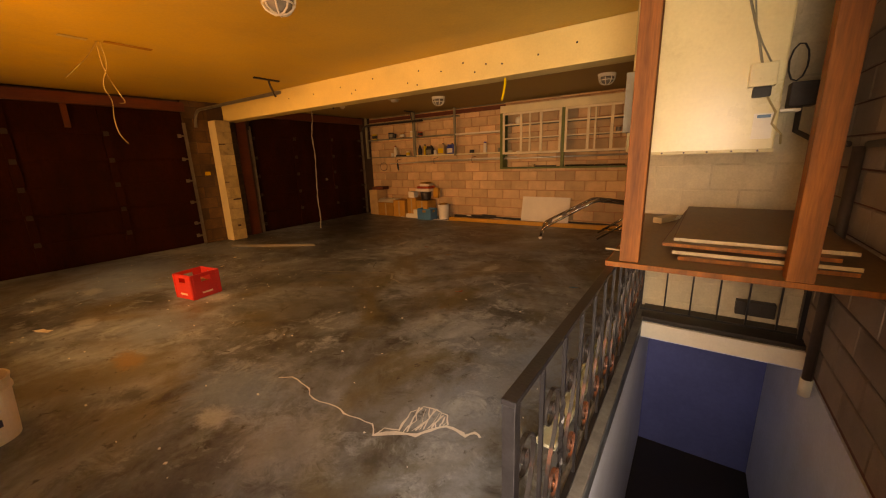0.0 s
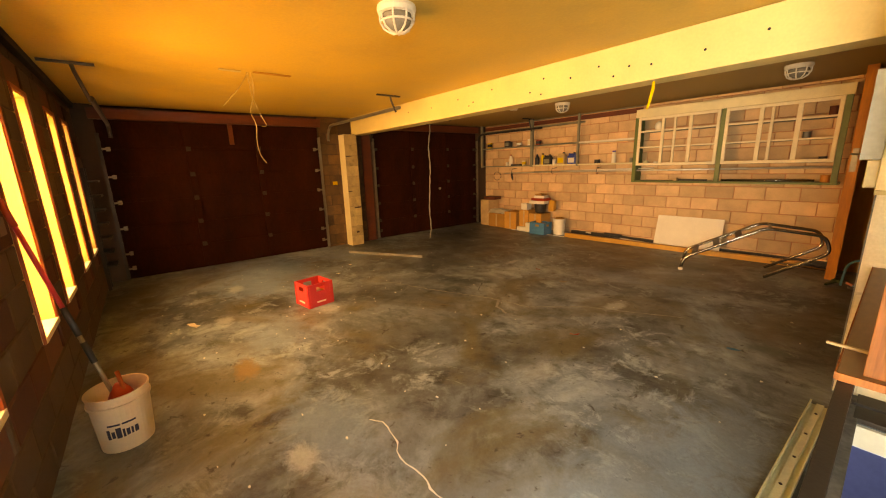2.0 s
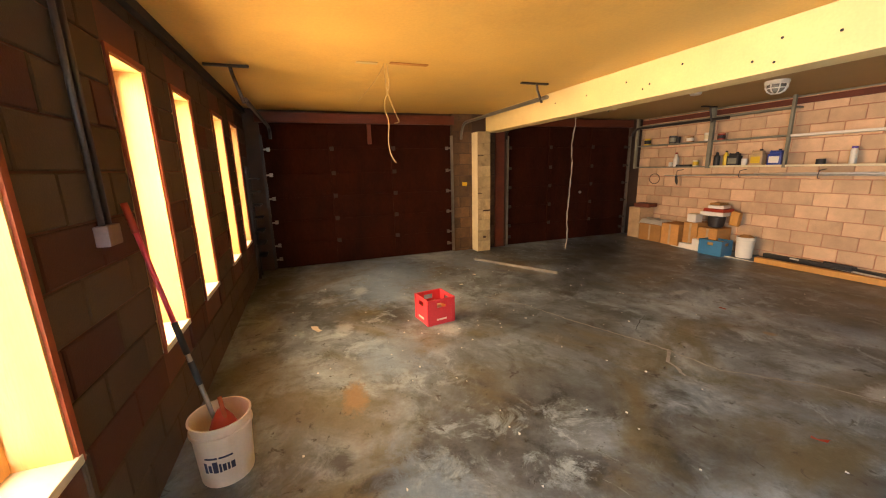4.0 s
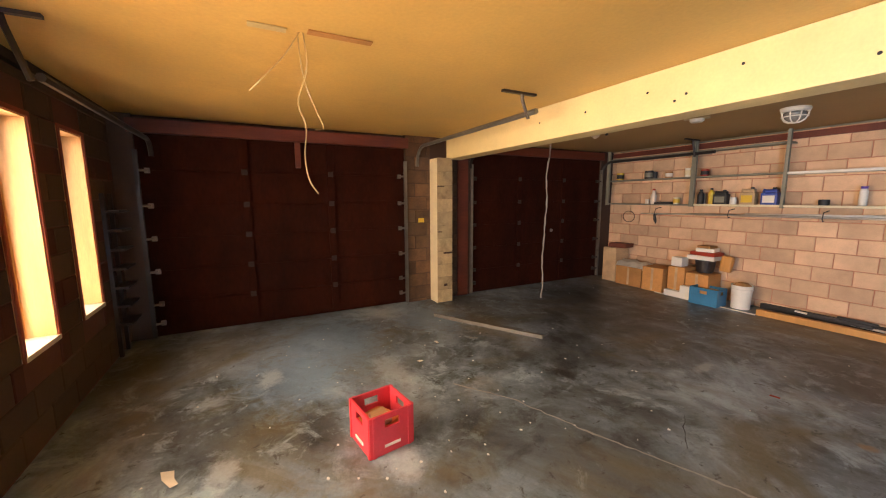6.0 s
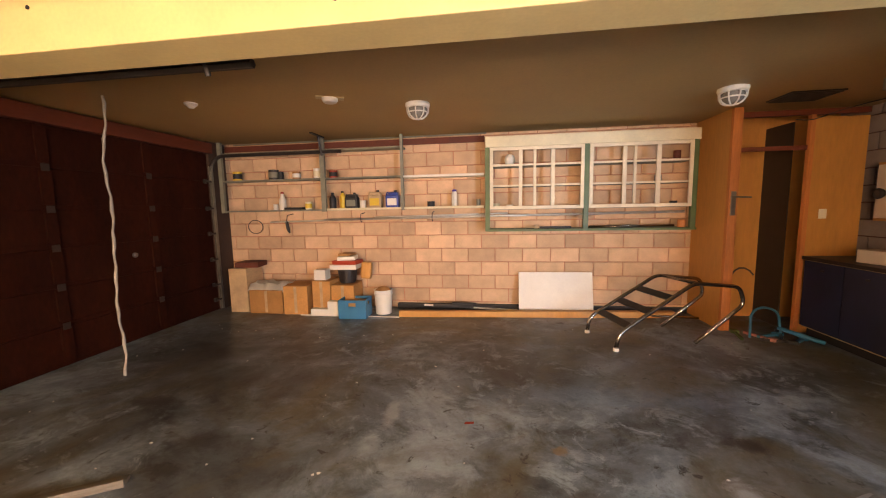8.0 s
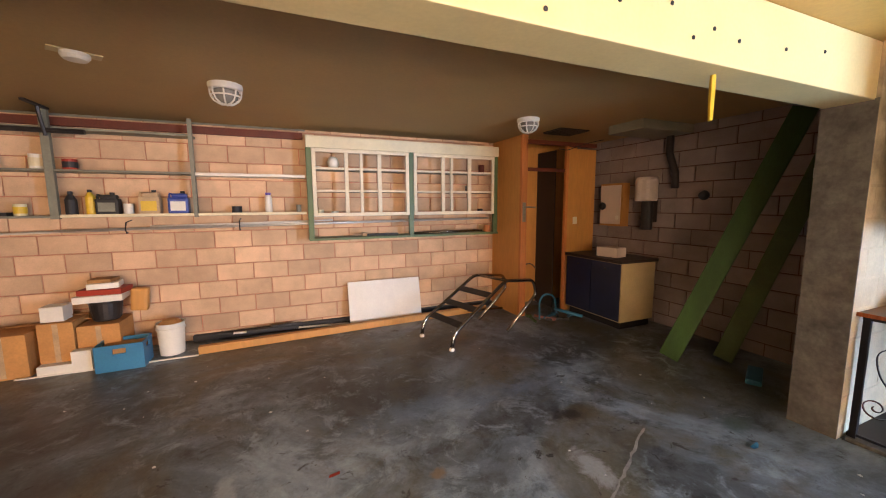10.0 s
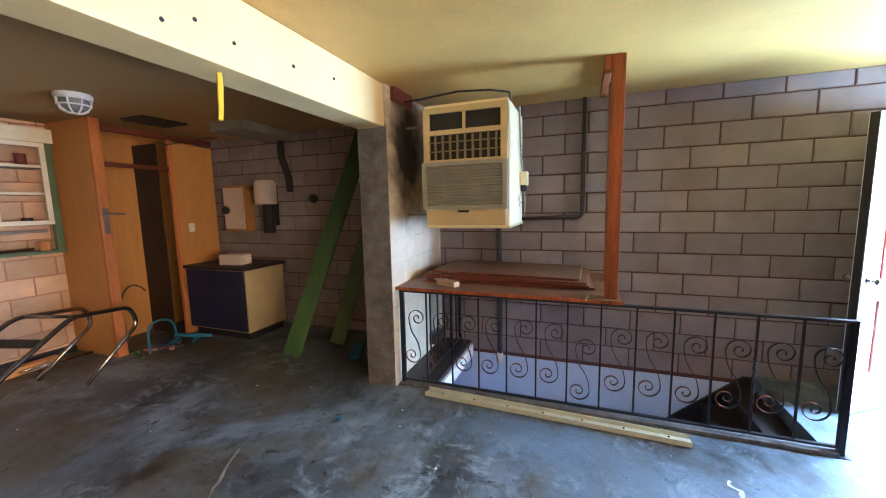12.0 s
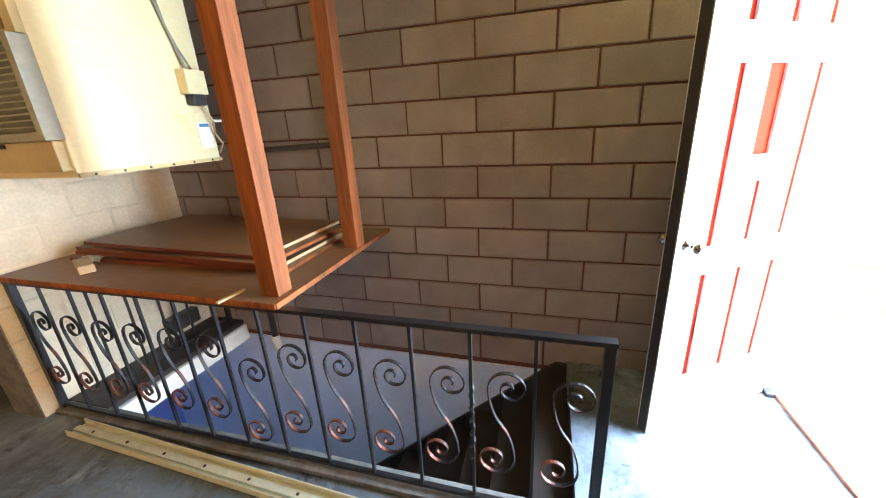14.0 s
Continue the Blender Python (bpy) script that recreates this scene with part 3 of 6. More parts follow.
# ---- garage doors ----
def garage_door(name, y0, y1, stiles, label, metal=M_STEEL):
    d = thing(name, label, "garage door", kind="structure")
    ys = [y0] + stiles + [y1]
    zs = [0.01, 0.42, 0.82, 1.22, 1.61, 2.02, 2.44]
    for a, b in zip(zs, zs[1:]):
        for p, q in zip(ys, ys[1:]):
            part("panel", box(XW - 0.035, XW - 0.015, p + 0.002, q - 0.002, a + 0.003, b - 0.003, 0.003), M_DOORBROWN, d)
        part("section_rail", box(XW - 0.015, XW - 0.010, y0, y1, a + 0.003, a + 0.045, 0.002), M_DOORBROWN, d)
    part("backing", box(XW - 0.062, XW - 0.036, y0 - 0.04, y1 + 0.04, 0.002, 2.50), M_DOORBROWN, d)
    for s in stiles:
        for a, b in zip(zs, zs[1:]):
            part("stile", box(XW - 0.013, XW + 0.012, s - 0.05, s + 0.05, a + 0.05, b - 0.004, 0.003), M_DOORBROWN, d)
            if a > 0.1:
                part("hinge", box(XW + 0.012, XW + 0.020, s - 0.035, s + 0.035, a - 0.030, a + 0.040, 0.002), M_DARKTREAD, d)
    part("header", box(XW - 0.055, XW + 0.06, y0 - 0.05, y1 + 0.05, 2.445, 2.60, 0.006), M_HEADER, d, "rust-red timber header")
    for y, s in ((y0 + 0.01, -1), (y1 - 0.01, 1)):
        tr = part("track", merge(box(XW + 0.03, XW + 0.07, y + 0.018 * s, y + 0.022 * s, 0.02, 2.25), box(XW + 0.028, XW + 0.033, y - 0.02, y + 0.02, 0.02, 2.25), box(XW + 0.068, XW + 0.073, y - 0.02, y + 0.02, 0.02, 2.25)), M_DARKSTEEL if s < 0 and y < 2 else M_STEEL, d, "galvanised steel track")
        for z in (0.18, 0.42, 0.82, 1.22, 1.61, 2.02):
            part("roller", merge(box(XW + 0.0, XW + 0.035, y - 0.09 * s - 0.025, y - 0.09 * s + 0.025, z - 0.03, z + 0.03, 0.003), tube([(XW + 0.05, y - 0.09 * s, z), (XW + 0.05, y + 0.012 * s, z)], 0.014)), metal, d)
    return d


gd1 = garage_door("garage_door_1", G1[0], G1[1], [1.72, 2.80], "dark red-brown sectional garage door, closed")
part("lift_handle", box(XW + 0.012, XW + 0.045, 2.34, 2.41, 2.10, 2.44, 0.004), M_HEADER, gd1, "rust-red timber block")
gd2 = garage_door("garage_door_2", G2[0], G2[1], [6.20, 7.30], "dark red-brown sectional garage door, closed", M_DARKSTEEL)
part("lock", lathe([(0.03, 0), (0.03, 0.02), (0.012, 0.03), (0.0, 0.032)], 12, pose(XW - 0.013, 7.02, 1.05, 0, 90, 0)), M_STEEL, gd2)


def ceiling_track(y, x1, z, hanger_x, zc, mat, label):
    t = thing("overhead_track", label, "door track")
    bend = [(XW + 0.05, y, 2.18)] + [(XW + 0.05 + (z - 2.2) * (1 - math.cos(k * math.pi / 12)), y, 2.2 + (z - 2.2) * math.sin(k * math.pi / 12)) for k in range(1, 7)]
    part("rail", tube(bend + [(x1, y, z)], 0.026, 6), mat, t)
    part("hanger_plate", box(hanger_x - 0.02, hanger_x + 0.02, y - 0.30, y + 0.08, zc - 0.022, zc - 0.001, 0.002), M_DARKSTEEL, t, "dark steel ceiling plate")
    part("hanger_arm", tube([(hanger_x, y - 0.08, zc - 0.02), (hanger_x, y - 0.07, zc - 0.08), (hanger_x, y, z - 0.05)], 0.016, 6), M_DARKSTEEL, t)


ceiling_track(4.12, -3.97, 2.47, -4.08, ZC, M_STEEL, "galvanised steel overhead track with a ceiling hanger")
ceiling_track(0.78, -4.2, 2.36, -4.08, ZC, M_DARKSTEEL, "dark steel overhead track with a ceiling hanger")
ceiling_track(5.10, -3.72, 2.38, -4.0, ZC - 0.02, M_DARKSTEEL, "dark steel overhead track beside the beam")
ceiling_track(8.34, -4.6, 2.40, -4.9, ZC - 0.02, M_DARKSTEEL, "dark steel overhead track near the shelves")

bm = tube([(-5.92 + 0.03 * k / 40 + 0.012 * math.sin(k * 0.55), 6.12 - 0.11 * k / 40 + 0.016 * math.sin(k * 0.37 + 1) + 0.006 * math.sin(k * 1.9), 2.63 - 2.61 * k / 40) for k in range(41)], [0.012 + 0.003 * math.sin(k * 1.3) for k in range(41)], 6)
solid("pull_rope", bm, material("grey_rope", (0.40, 0.36, 0.30), 0.8, scale=20, fine=120, bump=0.6), "grey frayed pull rope hanging from the ceiling", "rope", smooth=True)

# ---- pillar blocks and window-lit south face ----
# lighter cream than the blocks puts the window light into this side
part("lit_face", box(-6.722, -6.468, 4.350, 4.3595, 0, 2.30, 0.003), M_CREAM, pillar, "smooth cream south side, brighter for the window light")
for z0, z1, y0, y1 in ((1.86, 1.875, 4.355, 4.48), (1.15, 1.165, 4.355, 4.44), (0.80, 0.83, 4.46, 4.615), (0.27, 0.31, 4.47, 4.53)):
    part("gap", box(-6.4615, -6.458, y0, y1, z0, z1, 0.001), M_MORTAR_W, pillar, "dark gap in the blocks")
for k in range(11):
    part("block", box(-6.4695, -6.462, 4.356, 4.624, 0.008 + k * 0.209, 0.008 + k * 0.209 + 0.203, 0.003), M_PILLARBLOCK, pillar)
solid("socket_plate", box(XW + 0.027, XW + 0.037, 4.14, 4.24, 1.30, 1.37, 0.003), M_YELLOW, "small yellowed socket plate on the block wall", "socket")
solid("side_post", box(XW + 0.02, XW + 0.05, 4.86, 5.06, 0, 2.44, 0.004), M_HEADER, "rust-red timber jamb beside the garage door", "post")

# ---- iron railing ----
rail = thing("stair_railing", "black wrought-iron stair railing with S-shaped scrolls", "railing")
RX, RY0, RY1 = 0.80, 1.45, 4.53
part("top_rail", box(RX - 0.02, RX + 0.02, RY0 - 0.02, RY1 + 0.02, 0.870, 0.888, 0.003), M_IRON, rail)
part("bottom_rail", box(RX - 0.012, RX + 0.012, RY0, RY1, 0.045, 0.062, 0.002), M_IRON, rail)
for y in (RY0, RY1):
    part("post", merge(box(RX - 0.018, RX + 0.018, y - 0.018, y + 0.018, 0, 0.87, 0.003), box(RX - 0.045, RX + 0.045, y - 0.035, y + 0.035, 0.0, 0.006)), M_IRON, rail)
NB = 13
step = (RY1 - RY0) / NB
bar_me = mesh_of("bar", box(-0.0065, 0.0065, -0.0065, 0.0065, 0.062, 0.870), M_IRON)
for k in range(1, NB):
    b = new("bar", bar_me)
    b.parent = rail
    b.location = (RX, RY0 + step * k, 0)
tw = bmesh.new()
add_tube(tw, [(RX + 0.005 * math.cos(k * 1.1), RY0 + 2 * step + 0.005 * math.sin(k * 1.1), 0.25 + k * 0.011) for k in range(36)], 0.008, 5)
part("twisted_bar", tw, M_IRON, rail)


def scroll_points():
    pts = []
    cu, cv = 0.030, 0.175
    n = 34
    for i in range(n):
        f = i / (n - 1)
        ang = -2.2 * math.pi + f * (3.2 * math.pi)
        r = 0.010 + 0.072 * f ** 1.15
        pts.append((cu + r * math.cos(ang), cv + r * math.sin(ang)))
    u, v = pts[-1]
    for i in range(1, 8):
        f = i / 8
        pts.append(((1 - f) ** 3 * u + 3 * (1 - f) ** 2 * f * u + 3 * (1 - f) * f * f * (-0.035), (1 - f) ** 3 * v + 3 * (1 - f) ** 2 * f * (v - 0.06) + 3 * (1 - f) * f * f * 0.045))
    return pts + [(0.0, 0.0)] + [(-a, -b) for a, b in pts[::-1]]


sc = bmesh.new()
_pts = scroll_points()
prev = None
for i, (u, v) in enumerate(_pts):
    a = _pts[max(i - 1, 0)]
    c = _pts[min(i + 1, len(_pts) - 1)]
    d = Vector((c[0] - a[0], c[1] - a[1])).normalized()
    nx, nv = -d.y * 0.0028, d.x * 0.0028
    ring = [sc.verts.new((x, -(u + s * nx), v + s * nv)) for x, s in ((-0.007, 1), (0.007, 1), (0.007, -1), (-0.007, -1))]
    if prev:
        for k in range(4):
            sc.faces.new((prev[k], prev[(k + 1) % 4], ring[(k + 1) % 4], ring[k]))
    prev = ring
scroll_me = mesh_of("scroll", sc, M_SCROLL)
for k in range(NB):
    s = new("scroll", scroll_me)
    s.parent = rail
    s.location = (RX, RY0 + step * (k + 0.5) + 0.004 * math.sin(k * 2.3), 0.455 - (0.10 if k == 6 else 0.0) + 0.006 * math.sin(k * 1.7))
rail2 = thing("landing_railing", "short black iron railing with plain bars below the plywood shelf", "railing")
part("bottom_rail", box(RX + 0.02, XE - 0.01, 4.335, 4.355, 0.06, 0.075), M_IRON, rail2)
part("top_rail", box(RX + 0.02, XE - 0.01, 4.335, 4.355, 0.870, 0.888), M_IRON, rail2)
for k in range(1, 6):
    b = new("bar", bar_me)
    b.parent = rail2
    b.location = (RX + 0.02 + 0.19 * k, 4.345, 0)
part("post", box(XE - 0.04, XE - 0.01, 4.33, 4.36, 0, 0.87), M_IRON, rail2)

# ledge and curb round the stairwell
solid("stairwell_ledge", box(FX - 0.02, XE, SY1, 4.578, 0.003, 0.035, 0.005), M_DARKTREAD, "dark dusty timber ledge at the head of the stairwell", "ledge", kind="structure")
solid("curb", box(0.755, FX, SY0 - 0.03, 4.55, 0.003, 0.030, 0.006), M_GREYCON, "low rough concrete curb under the railing", "curb", kind="structure")
solid("conduit_box", box(1.52, 1.78, 4.50, 4.578, 0.10, 0.22, 0.006), M_DARKSTEEL, "dark metal junction box on the stub wall", "junction box")
M_CHANNEL = material("dull_cream_green_metal", (0.57, 0.58, 0.44), 0.5, scale=5, fine=60, var=0.12)
ch = thing("metal_channel", "cream painted metal channel lying on the floor", "metal channel", pose(0.66, 3.28, 0.003, 0, 0, -2.0))
part("web", box(-0.05, 0.05, -0.98, 0.98, 0.0, 0.007), M_CHANNEL, ch)
part("flange", box(-0.05, -0.043, -0.98, 0.98, 0.007, 0.037, 0.001), M_CHANNEL, ch)
part("flange", box(0.043, 0.05, -0.98, 0.98, 0.007, 0.037, 0.001), M_CHANNEL, ch)
part("rib", box(-0.018, 0.018, -0.98, 0.98, 0.007, 0.019, 0.002), M_CHANNEL, ch)
for k in range(7):
    part("bolt", lathe([(0.008, 0), (0.008, 0.004), (0.003, 0.007)], 8, pose(0.0, -0.85 + k * 0.28, 0.019)), M_DARKSTEEL, ch)

# ---- plywood shelf over the stairwell ----
shelf = thing("plywood_shelf", "brown plywood shelf over the stairwell on two cedar posts", "shelf")
part("shelf_board", box(0.775, XE - 0.002, 2.735, 4.578, 0.892, 0.914, 0.003), M_PLY, shelf)
part("front_edge", box(0.77, 0.775, 2.735, 4.578, 0.890, 0.916), M_TIMBER, shelf, "orange raw timber edge")
part("end_edge", box(0.775, XE - 0.002, 2.728, 2.735, 0.890, 0.916), M_TIMBER, shelf, "worn raw timber edge")
part("post", box(0.832, 0.922, 2.762, 2.850, 0.915, ZC - 0.002, 0.004), M_TIMBER, shelf, "red cedar post")
part("post", box(1.485, 1.575, 2.735, 2.823, 0.915, ZC - 0.002, 0.004), M_TIMBER, shelf, "red cedar post")
part("top_block", box(0.822, 1.575, 2.853, 2.895, ZC - 0.10, ZC - 0.002, 0.004), M_TIMBER, shelf)
for i, (r, w, l, dx) in enumerate(((1.5, 0.33, 0.76, 0.0), (-0.8, 0.35, 0.73, 0.02), (-3.2, 0.34, 0.72, -0.01), (-1.8, 0.35, 0.66, 0.03))):
    b = thing("plywood_sheet", "dark brown plywood offcut lying in a stack on the shelf", "plywood sheet", pose(1.40 + dx, 3.68, 0.916 + 0.027 * i, 0.5 * (i % 2), 0, r), group="stack of plywood offcuts")
    part("face", box(-w, w, -l, l, 0.0, 0.018, 0.002), M_PLY, b)
    part("edge", box(-w, w, -l - 0.003, -l, 0.0, 0.018), M_PLYEDGE if i % 2 else M_TIMBER, b, "sawn edge")
    part("edge", box(-w - 0.003, -w, -l, l, 0.0, 0.018), M_HEADER, b, "dark red-brown edge")
solid("wood_offcut", box(-0.11, 0.11, -0.035, 0.035, 0, 0.045, 0.006), M_PLYEDGE, "short pale timber offcut on the shelf", "offcut", m=pose(0.95, 4.14, 0.916, 0, 0, 65))
bm = bmesh.new()
for i in range(9):
    for j in range(6):
        bm.verts.new((i * 0.022 - 0.09, j * 0.022 - 0.055, 0.012 + 0.030 * abs(math.sin(i * 1.3 + j * 0.9)) * (1 - abs(i - 4) / 6)))
bm.verts.ensure_lookup_table()
for i in range(8):
    for j in range(5):
        bm.faces.new([bm.verts[k] for k in (i * 6 + j, i * 6 + 6 + j, i * 6 + 7 + j, i * 6 + 1 + j)])
bmesh.ops.solidify(bm, geom=bm.faces[:], thickness=0.012)
solid("rag", bm, M_WHITEPAINT, "crumpled off-white rag on the plywood shelf", "rag", m=pose(1.06, 4.24, 0.918, 0, 0, 40))
solid("thin_stick", box(-0.008, 0.008, -0.07, 0.07, 0, 0.010, 0.002), M_PLYEDGE, "thin pale wooden stick on the shelf edge", "stick", m=pose(0.795, 2.975, 0.918, 0, 0, 84))

# ---- air conditioner ----
M_VANE = material("dull_brown_vane", (0.20, 0.155, 0.075), 0.5, scale=6, fine=50, var=0.12)
ac = thing("air_conditioner", "old cream wall air conditioner with a grey-green louvred grille", "air conditioner")
AX0, AX1, AY0, AY1 = 0.74, 1.47, 3.56, 4.24
part("body", box(AX0, AX1, AY0, AY1, 1.445, 2.43, 0.012), M_ACBODY, ac)
bm = bmesh.new()
for q in ((AX0 - 0.03, AX0, AY0, AY0 + 0.05, 1.98, 2.40), (AX0 - 0.03, AX0, AY1 - 0.05, AY1, 1.98, 2.40), (AX0 - 0.03, AX0, AY0 + 0.05, AY1 - 0.05, 2.355, 2.40), (AX0 - 0.03, AX0, AY0 + 0.05, AY1 - 0.05, 2.19, 2.225), (AX0 - 0.03, AX0, AY0 + 0.05, AY1 - 0.05, 1.975, 1.995)):
    add_box(bm, *q)
part("front_frame", bm, M_ACTAN, ac, "tan plastic front frame")
part("vent_back", box(AX0 - 0.005, AX0 - 0.001, AY0 + 0.05, AY1 - 0.05, 1.99, 2.36), M_BLACK, ac, "dark vent opening")
for k in range(9):
    y = AY0 + 0.085 + k * 0.062
    part("vane", box(AX0 - 0.022, AX0 - 0.006, y - 0.008, y + 0.008, 1.996, 2.19), M_VANE, ac)
for z in (2.06, 2.13):
    part("vane", box(AX0 - 0.027, AX0 - 0.022, AY0 + 0.05, AY1 - 0.05, z - 0.005, z + 0.005), M_VANE, ac)
part("divider", box(AX0 - 0.028, AX0 - 0.006, 3.89, 3.91, 2.226, 2.354), M_ACTAN, ac)
bm = bmesh.new()
for q in ((0.675, AX0, AY0 - 0.005, AY0 + 0.03, 1.60, 1.975), (0.675, AX0, AY1 - 0.03, AY1 + 0.005, 1.60, 1.975), (0.675, AX0, AY0 + 0.03, AY1 - 0.03, 1.945, 1.975), (0.675, AX0, AY0 + 0.03, AY1 - 0.03, 1.60, 1.63), (0.71, AX0, AY0 + 0.03, AY1 - 0.03, 1.63, 1.945)):
    add_box(bm, *q)
part("grille_frame", bm, M_GRILLE, ac, "grey-green grille frame")
for k in range(13):
    z = 1.645 + k * 0.0235
    part("louvre", box(-0.014, 0.014, AY0 + 0.03, AY1 - 0.03, -0.0035, 0.0035, 0, pose(0.693, 0, z, 0, 35, 0)), M_GRILLE, ac)
part("control_panel", box(0.70, AX0, AY0 + 0.01, AY1 - 0.02, 1.475, 1.597, 0.006), M_ACTAN, ac, "tan control flap")
part("latch", box(0.692, 0.70, 3.86, 3.95, 1.575, 1.592, 0.002), M_DARKTREAD, ac)
part("bottom_flange", box(AX0, AX1, AY0 - 0.012, AY0, 1.445, 1.465, 0.002), M_ACTAN, ac)
for z in (1.55, 2.35):
    part("wall_bracket", box(1.08, 1.12, AY1, 4.578, z - 0.008, z + 0.008), M_STEEL, ac)
part("sticker", box(1.36, 1.45, AY0 - 0.003, AY0, 1.52, 1.66), M_WHITEPAINT, ac, "white paper label")
part("sticker_band", box(1.375, 1.435, AY0 - 0.005, AY0 - 0.003, 1.635, 1.652), M_TEAL, ac, "blue printed band")
sw = thing("switch_box", "cream metal switch box wired on the air conditioner", "switch box")
part("box", box(1.31, 1.43, AY0 - 0.065, AY0 - 0.001, 1.80, 1.92, 0.004), M_ACBODY, sw)
part("plug", box(1.335, 1.415, AY0 - 0.055, AY0 - 0.004, 1.745, 1.80, 0.008), M_RUBBER, sw, "black plug")
part("cable", tube([(1.36, AY0 - 0.02, 1.92), (1.33, AY0 - 0.012, 2.05), (1.27, AY0 - 0.012, 2.25), (1.22, AY0 - 0.010, 2.46)], 0.007, 6), M_GREYGREEN, sw)
part("cable", tube([(1.40, AY0 - 0.02, 1.92), (1.35, AY0 - 0.014, 2.02), (1.31, AY0 - 0.012, 2.12), (1.26, AY0 - 0.010, 2.46)], 0.005, 6), M_GREYGREEN, sw)
part("cable", tube([(1.40, AY0 - 0.03, 1.75), (1.45, AY0 - 0.03, 1.66), (1.44, AY0 - 0.03, 1.60), (1.49, AY0 - 0.02, 1.54), (1.50, AY0 + 0.03, 1.49)], 0.006, 6), M_WIRE, sw)
solid("corner_bracket", box(1.471, 1.56, AY0 + 0.01, AY0 + 0.11, 1.66, 1.675, 0.003), M_WHITEPAINT, "small white bracket plate on the air conditioner", "bracket")
solid("flexible_conduit", tube([(1.0, 4.55, 2.56), (0.92, 4.35, 2.54), (0.90, 4.0, 2.56), (0.95, 3.75, 2.555), (1.02, 3.60, 2.54), (1.03, 3.58, 2.432)], 0.009, 8), M_DARKSTEEL, "dark flexible conduit looping over the air conditioner", "conduit", smooth=True)

for k in range(6):
    part("rivet", lathe([(0.006, 0), (0.005, 0.003), (0, 0.004)], 8, pose(AX0 + 0.06 + k * 0.12, AY0 - 0.012, 1.455, 90)), M_DARKSTEEL, ac)
vb = thing("valve_box", "dark metal valve box with cable loops behind the air conditioner", "valve box")
part("box", box(1.60, 1.74, 4.30, 4.44, 1.74, 1.90, 0.006), M_DARKSTEEL, vb)
part("stem", tube([(1.67, 4.37, 1.74), (1.67, 4.37, 1.58), (1.78, 4.30, 1.50), (1.88, 4.05, 1.475)], 0.018, 8), M_PIPE, vb, smooth=True)
part("mount", box(1.63, 1.71, 4.44, 4.578, 1.78, 1.86), M_DARKSTEEL, vb)
part("cable", tube([(1.62 + 0.05 * math.cos(k * 0.6), 4.34, 2.03 + 0.12 * math.sin(k * 0.6)) for k in range(12)], 0.006, 6), M_RUBBER, vb, "black cable loop", smooth=True)
solid("timber_block", box(0.80, 1.16, 4.535, 4.576, 2.53, 2.645, 0.005), M_HEADER, "rust-red timber block at the top of the stub wall", "timber block")

# pipes on the east wall
solid("pipe", tube([(1.90, 3.02, 2.648), (1.90, 3.02, 1.52), (1.895, 3.04, 1.495), (1.88, 3.07, 1.490), (1.88, 3.70, 1.470)], 0.020, 10), M_PIPE, "dark painted pipe down the block wall", "pipe", smooth=True)
dp = thing("drain_pipe", "dark drain pipe with a white end down the stairwell wall", "pipe")
part("pipe", tube([(1.885, 3.87, 1.46), (1.885, 3.86, -0.05)], 0.028, 10), M_PIPE, dp, smooth=True)
part("end_cap", tube([(1.885, 3.86, -0.05), (1.885, 3.86, -0.17)], 0.034, 10), M_WHITEPAINT, dp, "white pipe end", smooth=True)


# ---- north wall: open shelves ----
wall_shelf = thing("wall_shelf", "grey-green timber wall shelves holding bottles and cans", "shelf")
for z, x0, x1 in ((2.035, -6.66, -3.74), (1.565, -6.66, -2.53)):
    part("shelf_board", box(x0, x1, 8.42, YN - 0.002, z - 0.022, z, 0.003), M_GREYGREEN, wall_shelf)
part("shelf_board", box(-3.74, -2.53, 8.42, YN - 0.002, 2.0, 2.035, 0.003), M_WHITEPAINT, wall_shelf, "white painted shelf board")
part("shelf_board", box(-6.66, -3.72, 8.46, YN - 0.002, 2.435, 2.46, 0.003), M_GREYGREEN, wall_shelf)
part("front_lip", box(-4.9, -2.53, 8.412, 8.42, 1.545, 1.576, 0.002), M_CREAM, wall_shelf, "pale shelf edge")
for x, w in ((-6.62, 0.03), (-4.94, 0.035), (-3.72, 0.02)):
    part("upright", box(x - w, x + w, 8.405, 8.455, 1.53, 2.62, 0.003), M_GREYGREEN, wall_shelf)
solid("red_wall_plate", box(-6.7, -2.53, 8.64, YN - 0.001, 2.50, 2.585, 0.004), M_HEADER, "red painted timber plate along the top of the wall", "wall plate", kind="structure")
solid("wall_cable", tube([(-6.5, 8.60, 2.60), (-4.6, 8.60, 2.605), (-2.5, 8.60, 2.61)], 0.012, 6), M_GREYGREEN, "grey conduit under the ceiling", "conduit")

